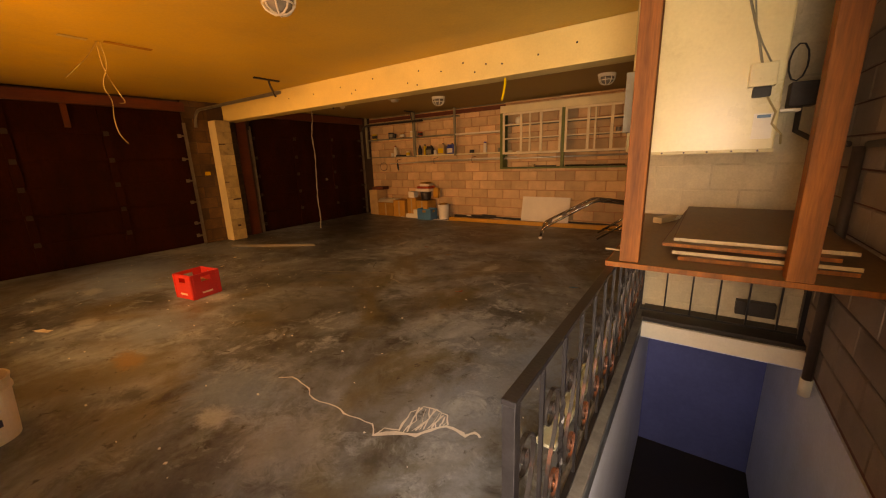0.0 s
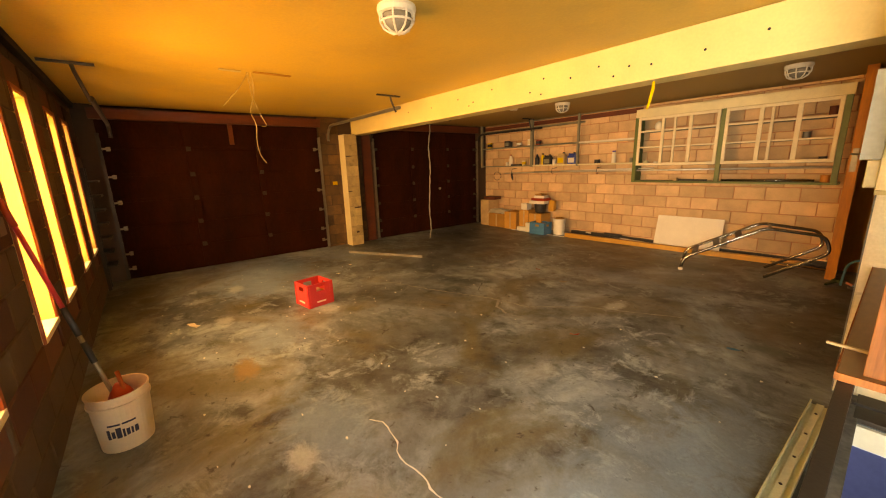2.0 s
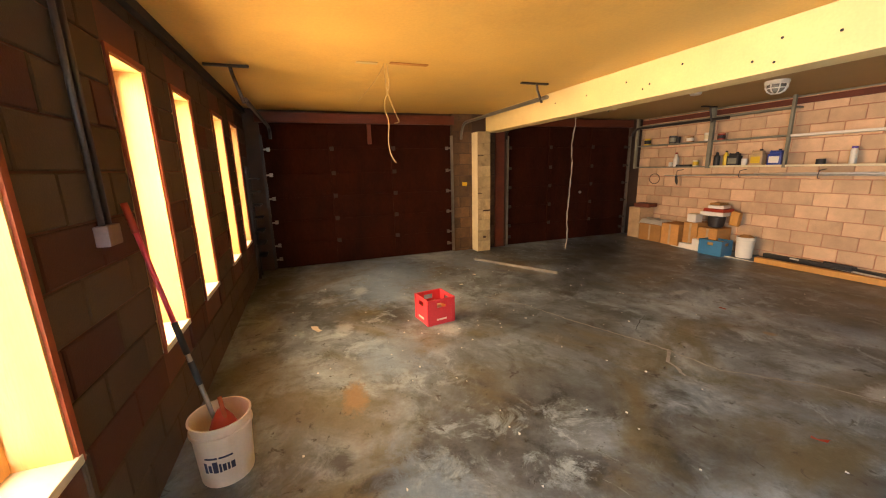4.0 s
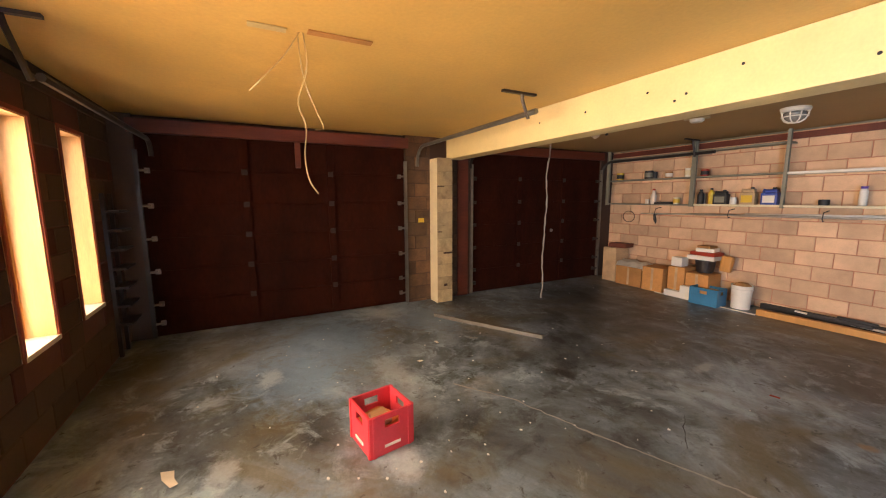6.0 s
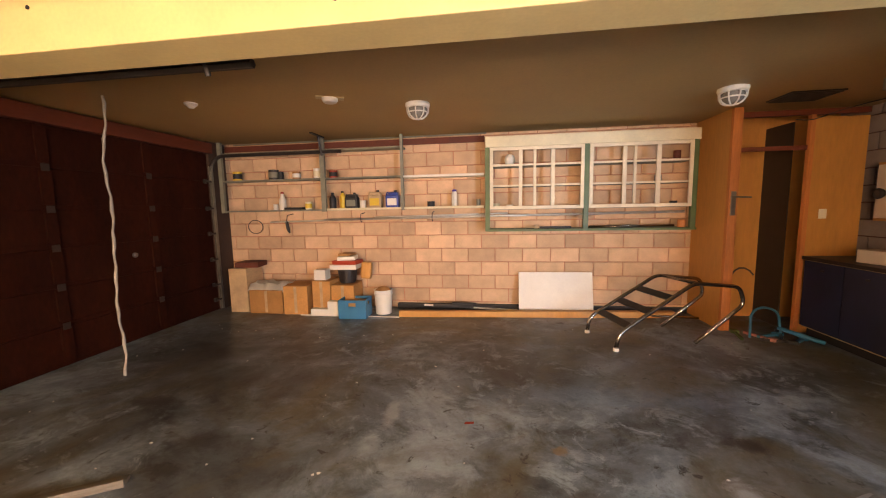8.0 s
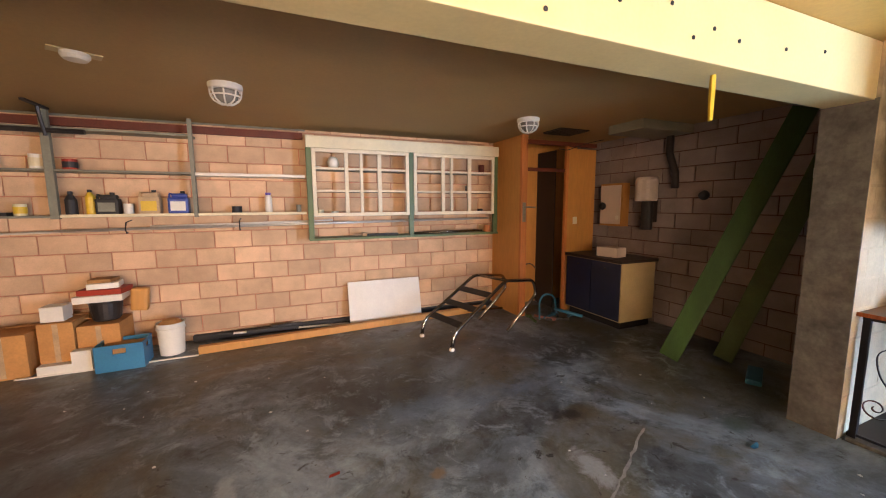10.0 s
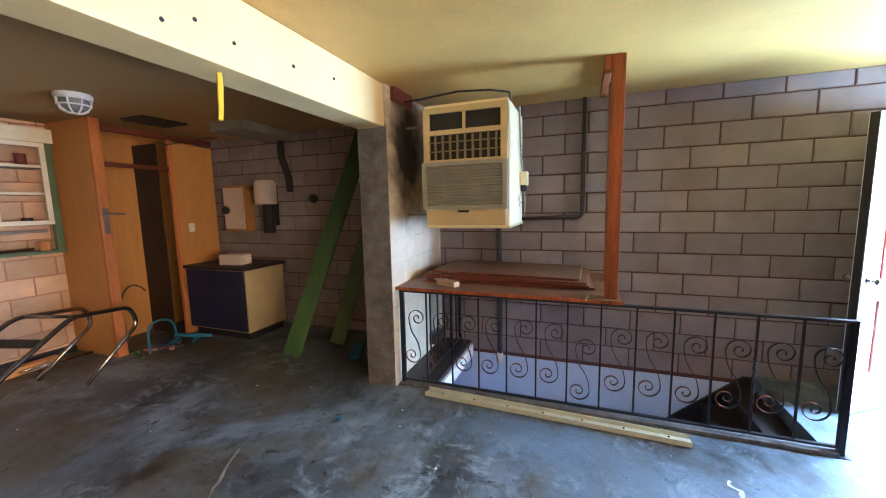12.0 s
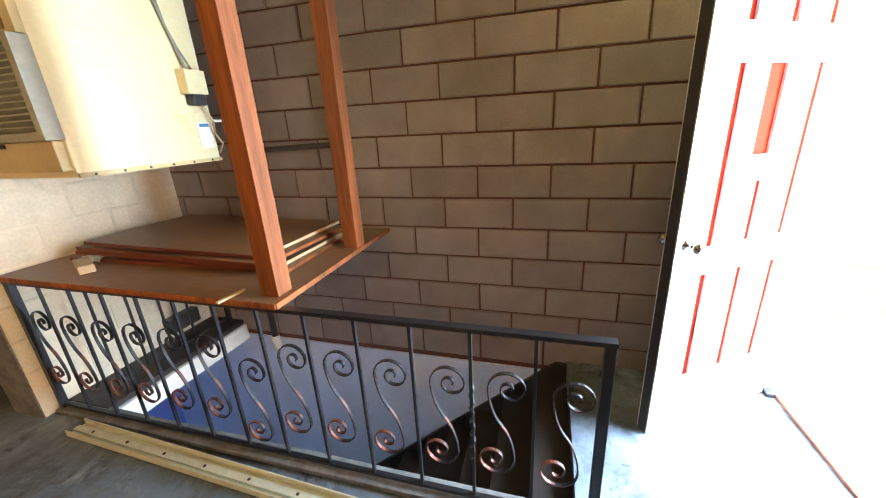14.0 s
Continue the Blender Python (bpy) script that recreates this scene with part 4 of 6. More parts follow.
M_BRIGHT = material("bright_zinc_tube", (0.80, 0.76, 0.68), 0.35, metal=0.7, scale=8, fine=60, var=0.1, bump=0.03)
rods = [((-5.9, 8.52, 1.375), (-2.5, 8.52, 1.445), 0.012, M_WHITEPAINT), ((-5.0, 8.50, 1.40), (0.15, 8.50, 1.445), 0.016, M_BRIGHT), ((-4.2, 8.55, 1.43), (-2.2, 8.55, 1.46), 0.010, M_WHITEPAINT)]
for a, b, r, mt in rods:
    solid("metal_rod", tube([a, b], r, 8), mt, "long shiny metal rod stored along the wall", "rod", group="rods below the shelves", smooth=True)
for x in (-5.6, -4.4, -3.3):
    solid("rod_hook", tube([(x, YN - 0.005, 1.50), (x, 8.50, 1.48), (x, 8.47, 1.40), (x, 8.50, 1.36), (x, 8.54, 1.37)], 0.006, 6), M_DARKSTEEL, "dark steel hook carrying the rods", "hook", group="rod hooks")
solid("hanging_tool", merge(tube([(-5.62, 8.50, 1.38), (-5.60, 8.50, 1.27), (-5.58, 8.50, 1.20)], [0.02, 0.028, 0.01], 8), tube([(-5.62, 8.50, 1.40), (-5.62, 8.52, 1.36)], 0.006, 6)), M_RUBBER, "small dark tool hanging from the rods", "tool")
solid("wire_coil", tube([(-6.25 + 0.13 * math.cos(a * 0.42), 8.64, 1.30 + 0.11 * math.sin(a * 0.42)) for a in range(0, 31)], 0.006, 6), M_DARKSTEEL, "loop of dark wire hung on the wall", "wire coil")


def bottle(name, x, z, prof, mat, cap, label, category, y=8.53, sy=1.0):
    t = thing(name, label, category, pose(x, y, z))
    part("body", lathe(prof, 16, Matrix.Diagonal((1, sy, 1, 1))), mat, t, smooth=False)
    r, h = prof[-1]
    if cap:
        part("cap", lathe([(r + 0.004, h), (r + 0.004, h + 0.028), (r - 0.002, h + 0.030)], 12), cap, t)
    return t


def can(x, z, r, h, mat, label, band=None, y=8.53):
    t = thing("tin_can", label, "can", pose(x, y, z))
    part("body", lathe([(r, 0), (r, h - 0.004), (r + 0.003, h - 0.002), (r + 0.003, h), (r - 0.004, h), (r - 0.006, h - 0.006)], 18), mat, t)
    if band:
        part("paper_band", lathe([(r + 0.001, h * 0.2), (r + 0.0015, h * 0.2), (r + 0.0015, h * 0.75), (r + 0.001, h * 0.75)], 18), band, t)
    return t


def jug(x, z, w, h, mat, label, cap=M_RUBBER, lab=None, y=8.53):
    t = thing("plastic_jug", label, "jug", pose(x, y, z))
    bm = box(-w / 2, w / 2, -0.06, 0.06, 0, h * 0.72, 0.018)
    bm2 = box(-w * 0.32, w * 0.42, -0.045, 0.045, h * 0.70, h * 0.90, 0.02)
    part("body", merge(bm, bm2), mat, t)
    part("handle", tube([(-w * 0.30, 0, h * 0.86), (-w * 0.42, 0, h * 0.90), (-w * 0.46, 0, h * 0.78), (-w * 0.40, 0, h * 0.68)], 0.012, 6), mat, t)
    part("cap", lathe([(0.022, h * 0.90), (0.022, h), (0.018, h)], 12, pose(w * 0.2, 0, 0)), cap, t)
    if lab:
        part("label_sheet", box(-w * 0.36, w * 0.36, -0.063, -0.060, h * 0.15, h * 0.55), lab, t)
    return t


Z2, Z3 = 1.566, 2.036
BP = [(0.034, 0), (0.036, 0.01), (0.036, 0.15), (0.030, 0.18), (0.014, 0.21), (0.014, 0.235)]
can(-5.80, Z2, 0.035, 0.09, M_WHITEPAINT, "small white tin on the shelf")
bottle("spray_bottle", -5.68, Z2, [(0.05, 0), (0.052, 0.15), (0.035, 0.20), (0.02, 0.25)], M_WHITEPAINT, M_REDPAINT, "white plastic bottle with a red cap", "bottle")
solid("black_case", box(-5.62, -5.32, 8.46, 8.58, Z2, Z2 + 0.035, 0.006), M_RUBBER, "flat black plastic case on the shelf", "case")
can(-5.25, Z2, 0.05, 0.12, M_CREAM, "cream paint tin on the shelf", M_YELLOW)
bottle("oil_bottle", -4.85, Z2, [(0.05, 0), (0.05, 0.16), (0.03, 0.2), (0.018, 0.22)], M_RUBBER, M_RUBBER, "black plastic oil bottle on the shelf", "bottle")
bottle("yellow_bottle", -4.69, Z2, [(0.042, 0), (0.042, 0.19), (0.028, 0.22), (0.016, 0.24)], M_YELLOW, M_RUBBER, "yellow plastic bottle on the shelf", "bottle")
jug(-4.54, Z2, 0.20, 0.24, M_RUBBER, "black plastic oil jug on the shelf", lab=M_GREYGREEN)
can(-4.37, Z2, 0.045, 0.12, M_WHITEPAINT, "white tin beside the jugs")
jug(-4.17, Z2, 0.20, 0.27, M_PLYEDGE, "tan plastic jug with a faded label", lab=M_YELLOW)
jug(-3.90, Z2, 0.20, 0.26, material("blue_plastic", (0.015, 0.05, 0.28), 0.4, var=0.1), "blue plastic antifreeze jug on the shelf", lab=M_WHITEPAINT)
can(-3.32, Z2, 0.055, 0.085, M_RUBBER, "small dark jar on the shelf")
bottle("white_bottle", -2.97, Z2, [(0.038, 0), (0.040, 0.02), (0.040, 0.19), (0.028, 0.22)], M_WHITEPAINT, material("violet_blue_cap", (0.10, 0.05, 0.35), 0.4), "white spray bottle with a blue cap", "bottle")
can(-2.62, Z2, 0.03, 0.10, M_GREYGREEN, "small grey can beside the cabinet")
can(-6.42, Z3, 0.065, 0.14, M_YELLOW, "yellow paint can on the upper shelf", M_RUBBER)
can(-5.80, Z3, 0.075, 0.15, M_DARKSTEEL, "dark paint can on the upper shelf", M_GREYGREEN)
can(-5.68, Z3, 0.04, 0.12, M_RUBBER, "small black can on the upper shelf")
can(-5.42, Z3, 0.06, 0.11, M_CARD, "brown and white can on the upper shelf", M_WHITEPAINT)
can(-5.08, Z3, 0.055, 0.15, M_WHITEPAINT, "white can on the upper shelf", M_CREAM)
can(-4.82, Z3, 0.06, 0.11, M_REDPAINT, "rusty red can on the upper shelf", M_RUBBER)

# ---- window-sash cabinet ----
cab = thing("sash_cabinet", "wall cabinet fronted with old white window sashes, green frame", "cabinet")
CY = 8.37
part("fascia", box(-2.51, 0.24, CY - 0.012, CY + 0.012, 2.37, 2.515, 0.004), M_CREAM, cab, "cream fascia board")
part("top_board", box(-2.49, 0.22, CY + 0.012, YN - 0.002, 2.46, 2.48), M_GREEN, cab)
for x in (-2.485, -1.155, 0.195):
    part("post", box(x - 0.032, x + 0.032, CY - 0.006, CY + 0.05, 1.21, 2.37, 0.003), M_GREEN, cab, "moss green post")
part("bottom_rail", box(-2.51, 0.24, CY - 0.01, YN - 0.002, 1.205, 1.235, 0.003), M_GREEN, cab, "moss green bottom board")
part("side", box(-2.50, -2.48, CY + 0.05, YN - 0.002, 1.235, 2.46), M_GREEN, cab)
for z in (1.52, 1.84, 2.12):
    part("inner_shelf", box(-2.45, 0.16, CY + 0.10, YN - 0.002, z - 0.012, z, 0.002), M_GREYGREEN, cab)


def sash(x0, x1, bars):
    s = part("sash", merge(box(x0, x0 + 0.045, CY - 0.022, CY + 0.008, 1.515, 2.365, 0.003), box(x1 - 0.045, x1, CY - 0.022, CY + 0.008, 1.515, 2.365, 0.003), box(x0 + 0.045, x1 - 0.045, CY - 0.022, CY + 0.008, 1.515, 1.56, 0.003), box(x0 + 0.045, x1 - 0.045, CY - 0.022, CY + 0.008, 2.32, 2.365, 0.003)), M_SASH, cab, "white painted window sash")
    for x, w in bars:
        part("mullion", box(x - w, x + w, CY - 0.024, CY + 0.006, 1.56, 2.32, 0.003), M_SASH, s)
    for z in (1.84, 2.12):
        part("glazing_bar", box(x0 + 0.045, x1 - 0.045, CY - 0.018, CY + 0.002, z - 0.013, z + 0.013, 0.002), M_SASH, s)


sash(-2.45, -1.19, [(-2.03, 0.024), (-1.84, 0.018), (-1.60, 0.026)])
sash(-1.12, 0.16, [(-0.68, 0.026), (-0.55, 0.018), (-0.26, 0.028)])
for x, z, r in ((-2.17, 2.121, 0.075),):
    solid("white_globe", lathe([(0.03, 0), (0.045, 0.015), (r * 0.9, 0.05), (r, 0.095), (r * 0.8, 0.145), (r * 0.35, 0.168), (0, 0.172)], 20), M_WHITEPAINT, "white glass lamp globe in the cabinet", "lamp globe", m=pose(x, 8.55, z), smooth=True)
for x, z, h, mt, lb in ((-2.36, 2.121, 0.04, M_WHITEPAINT, "small white dish in the cabinet"), (-2.36, 1.521, 0.08, M_CREAM, "small cream jar in the cabinet"), (-2.17, 1.521, 0.06, M_WHITEPAINT, "short white jar in the cabinet"), (-0.18, 1.841, 0.10, M_STEEL, "small metal fitting in the cabinet"), (0.03, 1.521, 0.07, M_DARKSTEEL, "dark tin in the cabinet"), (0.05, 2.121, 0.14, M_HEADER, "rusty red tin in the cabinet")):
    can(x, z, 0.045, h, mt, lb, y=8.56)
solid("black_bar", box(-1.75, -1.32, 8.48, 8.54, 1.236, 1.262, 0.004), M_RUBBER, "flat black bar lying on the cabinet base", "bar")
solid("brush", merge(box(-1.83, -1.77, 8.46, 8.56, 1.236, 1.285, 0.008), box(-1.95, -1.83, 8.49, 8.53, 1.245, 1.265, 0.006)), M_PLYEDGE, "pale wooden brush on the cabinet base", "brush")
solid("metal_rod", tube([(-1.10, 8.44, 1.255), (0.0, 8.44, 1.262)], 0.016, 8), M_CHROME, "short shiny rod lying on the cabinet base", "rod", smooth=True)
can(0.10, 1.236, 0.05, 0.10, M_ORANGEWOOD, "orange-brown pot on the cabinet base", y=8.46)

# ---- along the north wall ----
solid("leaning_board", box(-0.52, 0.52, -0.009, 0.009, 0, 0.60, 0.002, pose(-1.52, 8.44, 0.004, -13, 0, 0)), M_WHITEPAINT, "white board leaning against the block wall", "board")
solid("long_timber", box(-1.90, 1.90, -0.045, 0.045, 0.0, 0.085, 0.006), M_ORANGEPLY, "long orange-brown timber lying along the wall", "timber", m=pose(-1.86, 8.28, 0.002, 0, 0, 3.5))
solid("white_strip", box(-0.75, 0.75, -0.012, 0.012, 0, 0.012, 0.002), M_WHITEPAINT, "thin white strip lying on the floor", "strip", m=pose(-4.5, 8.10, 0.003, 0, 0, 0))
solid("white_strip", box(-0.7, 0.7, -0.02, 0.02, 0, 0.02, 0.003), M_WHITEPAINT, "long white trim lying against the wall", "strip", m=pose(-2.75, 8.50, 0.05, 0, 3, 2))
solid("black_baseboard", box(-3.9, 0.3, 8.60, 8.678, 0.002, 0.075, 0.004), M_RUBBER, "black rubber strip along the foot of the wall", "baseboard", kind="structure")
solid("black_tool", merge(box(-0.30, 0.30, -0.03, 0.03, 0.0, 0.045, 0.008), box(-0.02, 0.34, -0.02, 0.02, 0.045, 0.075, 0.008)), M_RUBBER, "long black tool lying on the floor", "tool", m=pose(-3.0, 8.44, 0.075, 0, 1.5, 2))
solid("chrome_rod", tube([(-0.5, 8.36, 0.04), (0.30, 8.30, 0.03)], 0.016, 8), M_CHROME, "chrome rod lying on the floor", "rod", smooth=True)


def carton(x0, x1, y0, y1, z0, z1, label, mat=M_CARD, flap=True, rz=0.0):
    t = thing("cardboard_box", label, "box", pose((x0 + x1) / 2, (y0 + y1) / 2, z0, 0, 0, rz))
    w, d, h = (x1 - x0) / 2, (y1 - y0) / 2, z1 - z0
    part("body", box(-w, w, -d, d, 0, h, 0.006), mat, t)
    if flap:
        part("flap", box(-w, w, -0.003 - d * 0.9, 0.003, 0, 0.005, 0, pose(0, d, h + 0.004, -8)), mat, t)
        part("tape", box(-0.022, 0.022, -d - 0.002, -d, 0.02, h - 0.01), M_PLYEDGE, t, "pale packing tape")
    return t


carton(-6.46, -6.16, 8.20, 8.60, 0, 0.68, "tall pale cardboard sheet box in the corner", M_PLYEDGE, False)
carton(-6.10, -5.56, 8.15, 8.58, 0, 0.36, "open brown cardboard box of papers")
carton(-5.54, -5.17, 8.14, 8.55, 0, 0.43, "brown cardboard box beside the stack", rz=3)
carton(-6.38, -6.02, 8.24, 8.54, 0.69, 0.77, "flat red-brown carton lying on the tall box", M_HEADER, False, 8)
carton(-5.10, -4.82, 8.20, 8.55, 0, 0.50, "plain brown carton in the stack")
carton(-4.80, -4.45, 8.20, 8.58, 0, 0.44, "brown carton below the dark pot")
carton(-5.08, -4.90, 8.24, 8.42, 0.505, 0.66, "small white carton on the stack", M_WHITEPAINT, False)
carton(-5.09, -4.80, 8.10, 8.195, 0, 0.10, "low white carton on the floor", M_WHITEPAINT, False)
carton(-4.82, -4.66, 8.09, 8.19, 0, 0.22, "small white carton beside the blue crate", M_WHITEPAINT, False)
carton(-4.82, -4.42, 8.22, 8.50, 0.67, 0.74, "flat white and red carton on the pot", M_WHITEPAINT, False, 4)
carton(-4.78, -4.40, 8.24, 8.50, 0.742, 0.80, "flat red carton near the top of the stack", M_REDPAINT, False, -5)
carton(-4.72, -4.46, 8.26, 8.50, 0.802, 0.86, "thick white book on top of the stack", M_WHITEPAINT, False, 9)
carton(-4.70, -4.50, 8.28, 8.48, 0.862, 0.90, "brown book on top of the stack", M_CARD, False, -4)
solid("dark_pot", lathe([(0.10, 0), (0.12, 0.02), (0.135, 0.12), (0.14, 0.19), (0.15, 0.20), (0.15, 0.215), (0.13, 0.215), (0.12, 0.03), (0, 0.03)], 22), M_DARKSTEEL, "dark metal pot standing on a carton", "pot", m=pose(-4.60, 8.37, 0.452))
bm = bmesh.new()
random.seed(9)
grid = [[bm.verts.new((-0.30 + 0.6 * i / 8, -0.16 + 0.32 * j / 4, 0.02 + 0.05 * random.random() - 0.10 * (j == 0))) for j in range(5)] for i in range(9)]
for i in range(8):
    for j in range(4):
        bm.faces.new((grid[i][j], grid[i + 1][j], grid[i + 1][j + 1], grid[i][j + 1]))
bmesh.ops.solidify(bm, geom=bm.faces[:], thickness=0.01)
solid("paper_sheet", bm, M_WHITEPAINT, "crumpled white sheet draped over the open box", "paper", m=pose(-5.83, 8.32, 0.40))
solid("orange_cloth", box(-0.08, 0.08, -0.05, 0.05, 0, 0.26, 0.03), M_ORANGEPLY, "orange cloth hanging beside the stack", "cloth", m=pose(-4.34, 8.45, 0.50, 0, 6, 0))


def milk_crate(m, mat, label, w, d, h, holes=True):
    t = thing("plastic_crate", label, "crate", m)
    part("base", box(-w, w, -d, d, 0, 0.012, 0.003), mat, t)
    th = 0.014
    for s, along in ((1, 'x'), (-1, 'x'), (1, 'y'), (-1, 'y')):
        L = w if along == 'x' else d
        o = (d if along == 'x' else w) * s
        lo, hi = min(o, o - th * s), max(o, o - th * s)

        def slab(u0, u1, z0, z1):
            q = (u0, u1, lo, hi, z0, z1) if along == 'x' else (lo, hi, u0, u1, z0, z1)
            part("side_panel", box(*q), mat, t)
        e = L - (th if along == 'y' else 0)
        slab(-e, e, 0.012, h * 0.42)
        slab(-e, -e + 0.05, h * 0.42, h)
        slab(e - 0.05, e, h * 0.42, h)
        slab(-e + 0.05, -0.055, h * 0.42, h * 0.86)
        slab(0.055, e - 0.05, h * 0.42, h * 0.86)
        slab(-0.055, 0.055, h * 0.42, h * 0.66)
        slab(-e + 0.05, e - 0.05, h * 0.86, h)
        if holes:
            r0, r1 = (o, o + 0.006 * s)
            a, b = min(r0, r1), max(r0, r1)
            for u in (-e + 0.02, e - 0.02):
                part("rib", box(u - 0.012, u + 0.012, a, b, 0.0, h, 0.002) if along == 'x' else box(a, b, u - 0.012, u + 0.012, 0.0, h, 0.002), mat, t)
            part("mark", box(-0.06, 0.06, a, a + 0.002 if s > 0 else b, h * 0.17, h * 0.24) if along == 'x' else box(a if s > 0 else b - 0.002, a + 0.002 if s > 0 else b, -0.06, 0.06, h * 0.17, h * 0.24), M_WHITEPAINT, t, "worn white printed bar")
    return t


milk_crate(pose(-3.61, 2.48, 0.003, 0, 0, 9), M_REDPLASTIC, "faded red plastic milk crate on the floor", 0.165, 0.165, 0.285)
solid("crumpled_paper", box(-0.13, 0.12, -0.12, 0.11, 0, 0.14, 0.03), M_CARD, "brown scrap inside the red crate", "scrap", m=pose(-3.64, 2.48, 0.018, 0, 0, 30))
solid("paper_scrap", box(-0.08, 0.06, -0.05, 0.07, 0, 0.04, 0.012), M_PLYEDGE, "pale card scrap inside the red crate", "scrap", m=pose(-3.58, 2.46, 0.160, 5, 8, 10))
milk_crate(pose(-4.40, 8.12, 0.003, 0, 0, 2), M_TEAL, "teal blue plastic crate beside the cartons", 0.20, 0.15, 0.27, False)
solid("brown_carton_in_crate", box(-0.17, 0.17, -0.12, 0.12, 0, 0.22, 0.01), M_CARD, "brown carton standing in the teal crate", "carton", m=pose(-4.40, 8.12, 0.018))


def pail(m, r, h, label, mat, group=""):
    t = thing("plastic_bucket", label, "bucket", m, group)
    part("body", lathe([(r * 0.86, 0), (r * 0.87, 0.008), (r * 0.97, h * 0.80), (r * 1.03, h * 0.80), (r * 1.03, h * 0.84), (r * 0.985, h * 0.85), (r, h * 0.97), (r * 1.03, h * 0.975), (r * 1.03, h), (r * 0.97, h), (r * 0.84, 0.02), (0, 0.02)], 36), mat, t, smooth=False)
    return t


wp = pail(pose(-4.04, 8.33, 0.002), 0.135, 0.36, "white plastic bucket full of scrap beside the teal crate", M_WHITEPAINT)
part("scrap_fill", lathe([(0.11, 0), (0.12, 0.03), (0.07, 0.07), (0, 0.08)], 9, pose(0, 0, 0.32)), M_CARD, wp, "brown scrap")
bk = pail(pose(-2.03, 0.70, 0.002), 0.152, 0.365, "milky white plastic bucket with navy print", M_BUCKET)


def curved_bar(z0, z1, a0, a1, zr, h):
    bm = bmesh.new()
    n = 6
    prev = None
    for i in range(n + 1):
        a = a0 + (a1 - a0) * i / n
        vs = []
        for z in (z0, z1):
            r = (0.87 + 0.10 * z / (0.8 * h)) * zr + 0.0015
            vs.append(bm.verts.new((r * math.cos(a), r * math.sin(a), z)))
        if prev:
            bm.faces.new((prev[0], vs[0], vs[1], prev[1]))
        prev = vs
    return bm


_a = math.atan2(0.36, 2.55)
for i, (u0, u1, z0, z1) in enumerate(((-0.62, -0.50, 0.10, 0.165), (-0.46, -0.34, 0.105, 0.15), (-0.30, -0.12, 0.10, 0.17), (-0.08, 0.0, 0.10, 0.155), (0.04, 0.16, 0.105, 0.15), (0.20, 0.28, 0.105, 0.15), (0.32, 0.46, 0.105, 0.15), (-0.55, -0.10, 0.185, 0.197), (-0.05, 0.42, 0.185, 0.197))):
    part("print", curved_bar(z0, z1, _a - 0.1 + u0, _a - 0.1 + u1, 0.152, 0.365), M_NAVYTXT, bk, "navy printed mark")
br = thing("mop", "mop with a red and black handle standing in the bucket", "mop")
_p0, _p1 = Vector((-1.98, 0.74, 0.06)), Vector((-2.13, 0.43, 1.53))


def along(f):
    return _p0.lerp(_p1, f)


part("handle", tube([along(0.05), along(0.52)], 0.012, 10), M_STEEL, br, "bare metal lower handle", smooth=True)
part("grip", tube([along(0.34), along(0.43)], 0.016, 10), M_RUBBER, br, "black grip", smooth=True)
part("grip", tube([along(0.46), along(0.58)], 0.016, 10), M_RUBBER, br, "black grip", smooth=True)
part("upper_handle", tube([along(0.52), along(1.0)], 0.0125, 10), M_REDPLASTIC, br, "dark red upper handle", smooth=True)
part("end_cap", tube([along(0.90), along(1.0)], 0.016, 10), M_REDPAINT, br, "bright red end", smooth=True)
part("lower_red", tube([_p0 + Vector((0.03, 0.03, 0.0)), _p0 + Vector((-0.02, -0.02, 0.42))], 0.012, 8), M_REDWOOD, br, smooth=True)
part("mop_head", lathe([(0.06, 0), (0.105, 0.03), (0.10, 0.09), (0.05, 0.22), (0.02, 0.27)], 16, pose(-2.01, 0.715, 0.13)), M_REDPAINT, br, "red mop head", smooth=True)

# ---- pool ladder ----
lad = thing("pool_ladder", "dull chrome pool ladder lying on the floor", "ladder")


def smooth_path(pts, r=0.10):
    out = [Vector(pts[0])]
    for a, b, c in zip(pts, pts[1:], pts[2:]):
        a, b, c = Vector(a), Vector(b), Vector(c)
        p, q = b + (a - b).normalized() * min(r, (a - b).length * 0.45), b + (c - b).normalized() * min(r, (c - b).length * 0.45)
        for k in range(7):
            f = k / 6
            out.append((1 - f) ** 2 * p + 2 * f * (1 - f) * b + f * f * q)
    return out + [Vector(pts[-1])]


LA = [(-1.27, 7.67, 0.03), (-1.24, 7.68, 0.20), (-0.40, 7.93, 0.675), (0.19, 8.10, 0.60), (0.25, 8.12, 0.40), (-0.305, 7.955, 0.022)]
LB = [(-1.11, 7.10, 0.03), (-1.08, 7.11, 0.19), (-0.25, 7.36, 0.690), (0.30, 7.52, 0.625), (0.37, 7.545, 0.42), (-0.20, 7.37, 0.022)]
for P in (LA, LB):
    part("side_rail", tube(smooth_path(P, 0.09), 0.021, 10), M_CHROME, lad, smooth=True)
    part("foot_cap", lathe([(0.028, 0), (0.03, 0.02), (0.024, 0.035)], 12, pose(P[0][0], P[0][1], 0.001)), M_WHITEPAINT, lad, "white rubber foot cap")
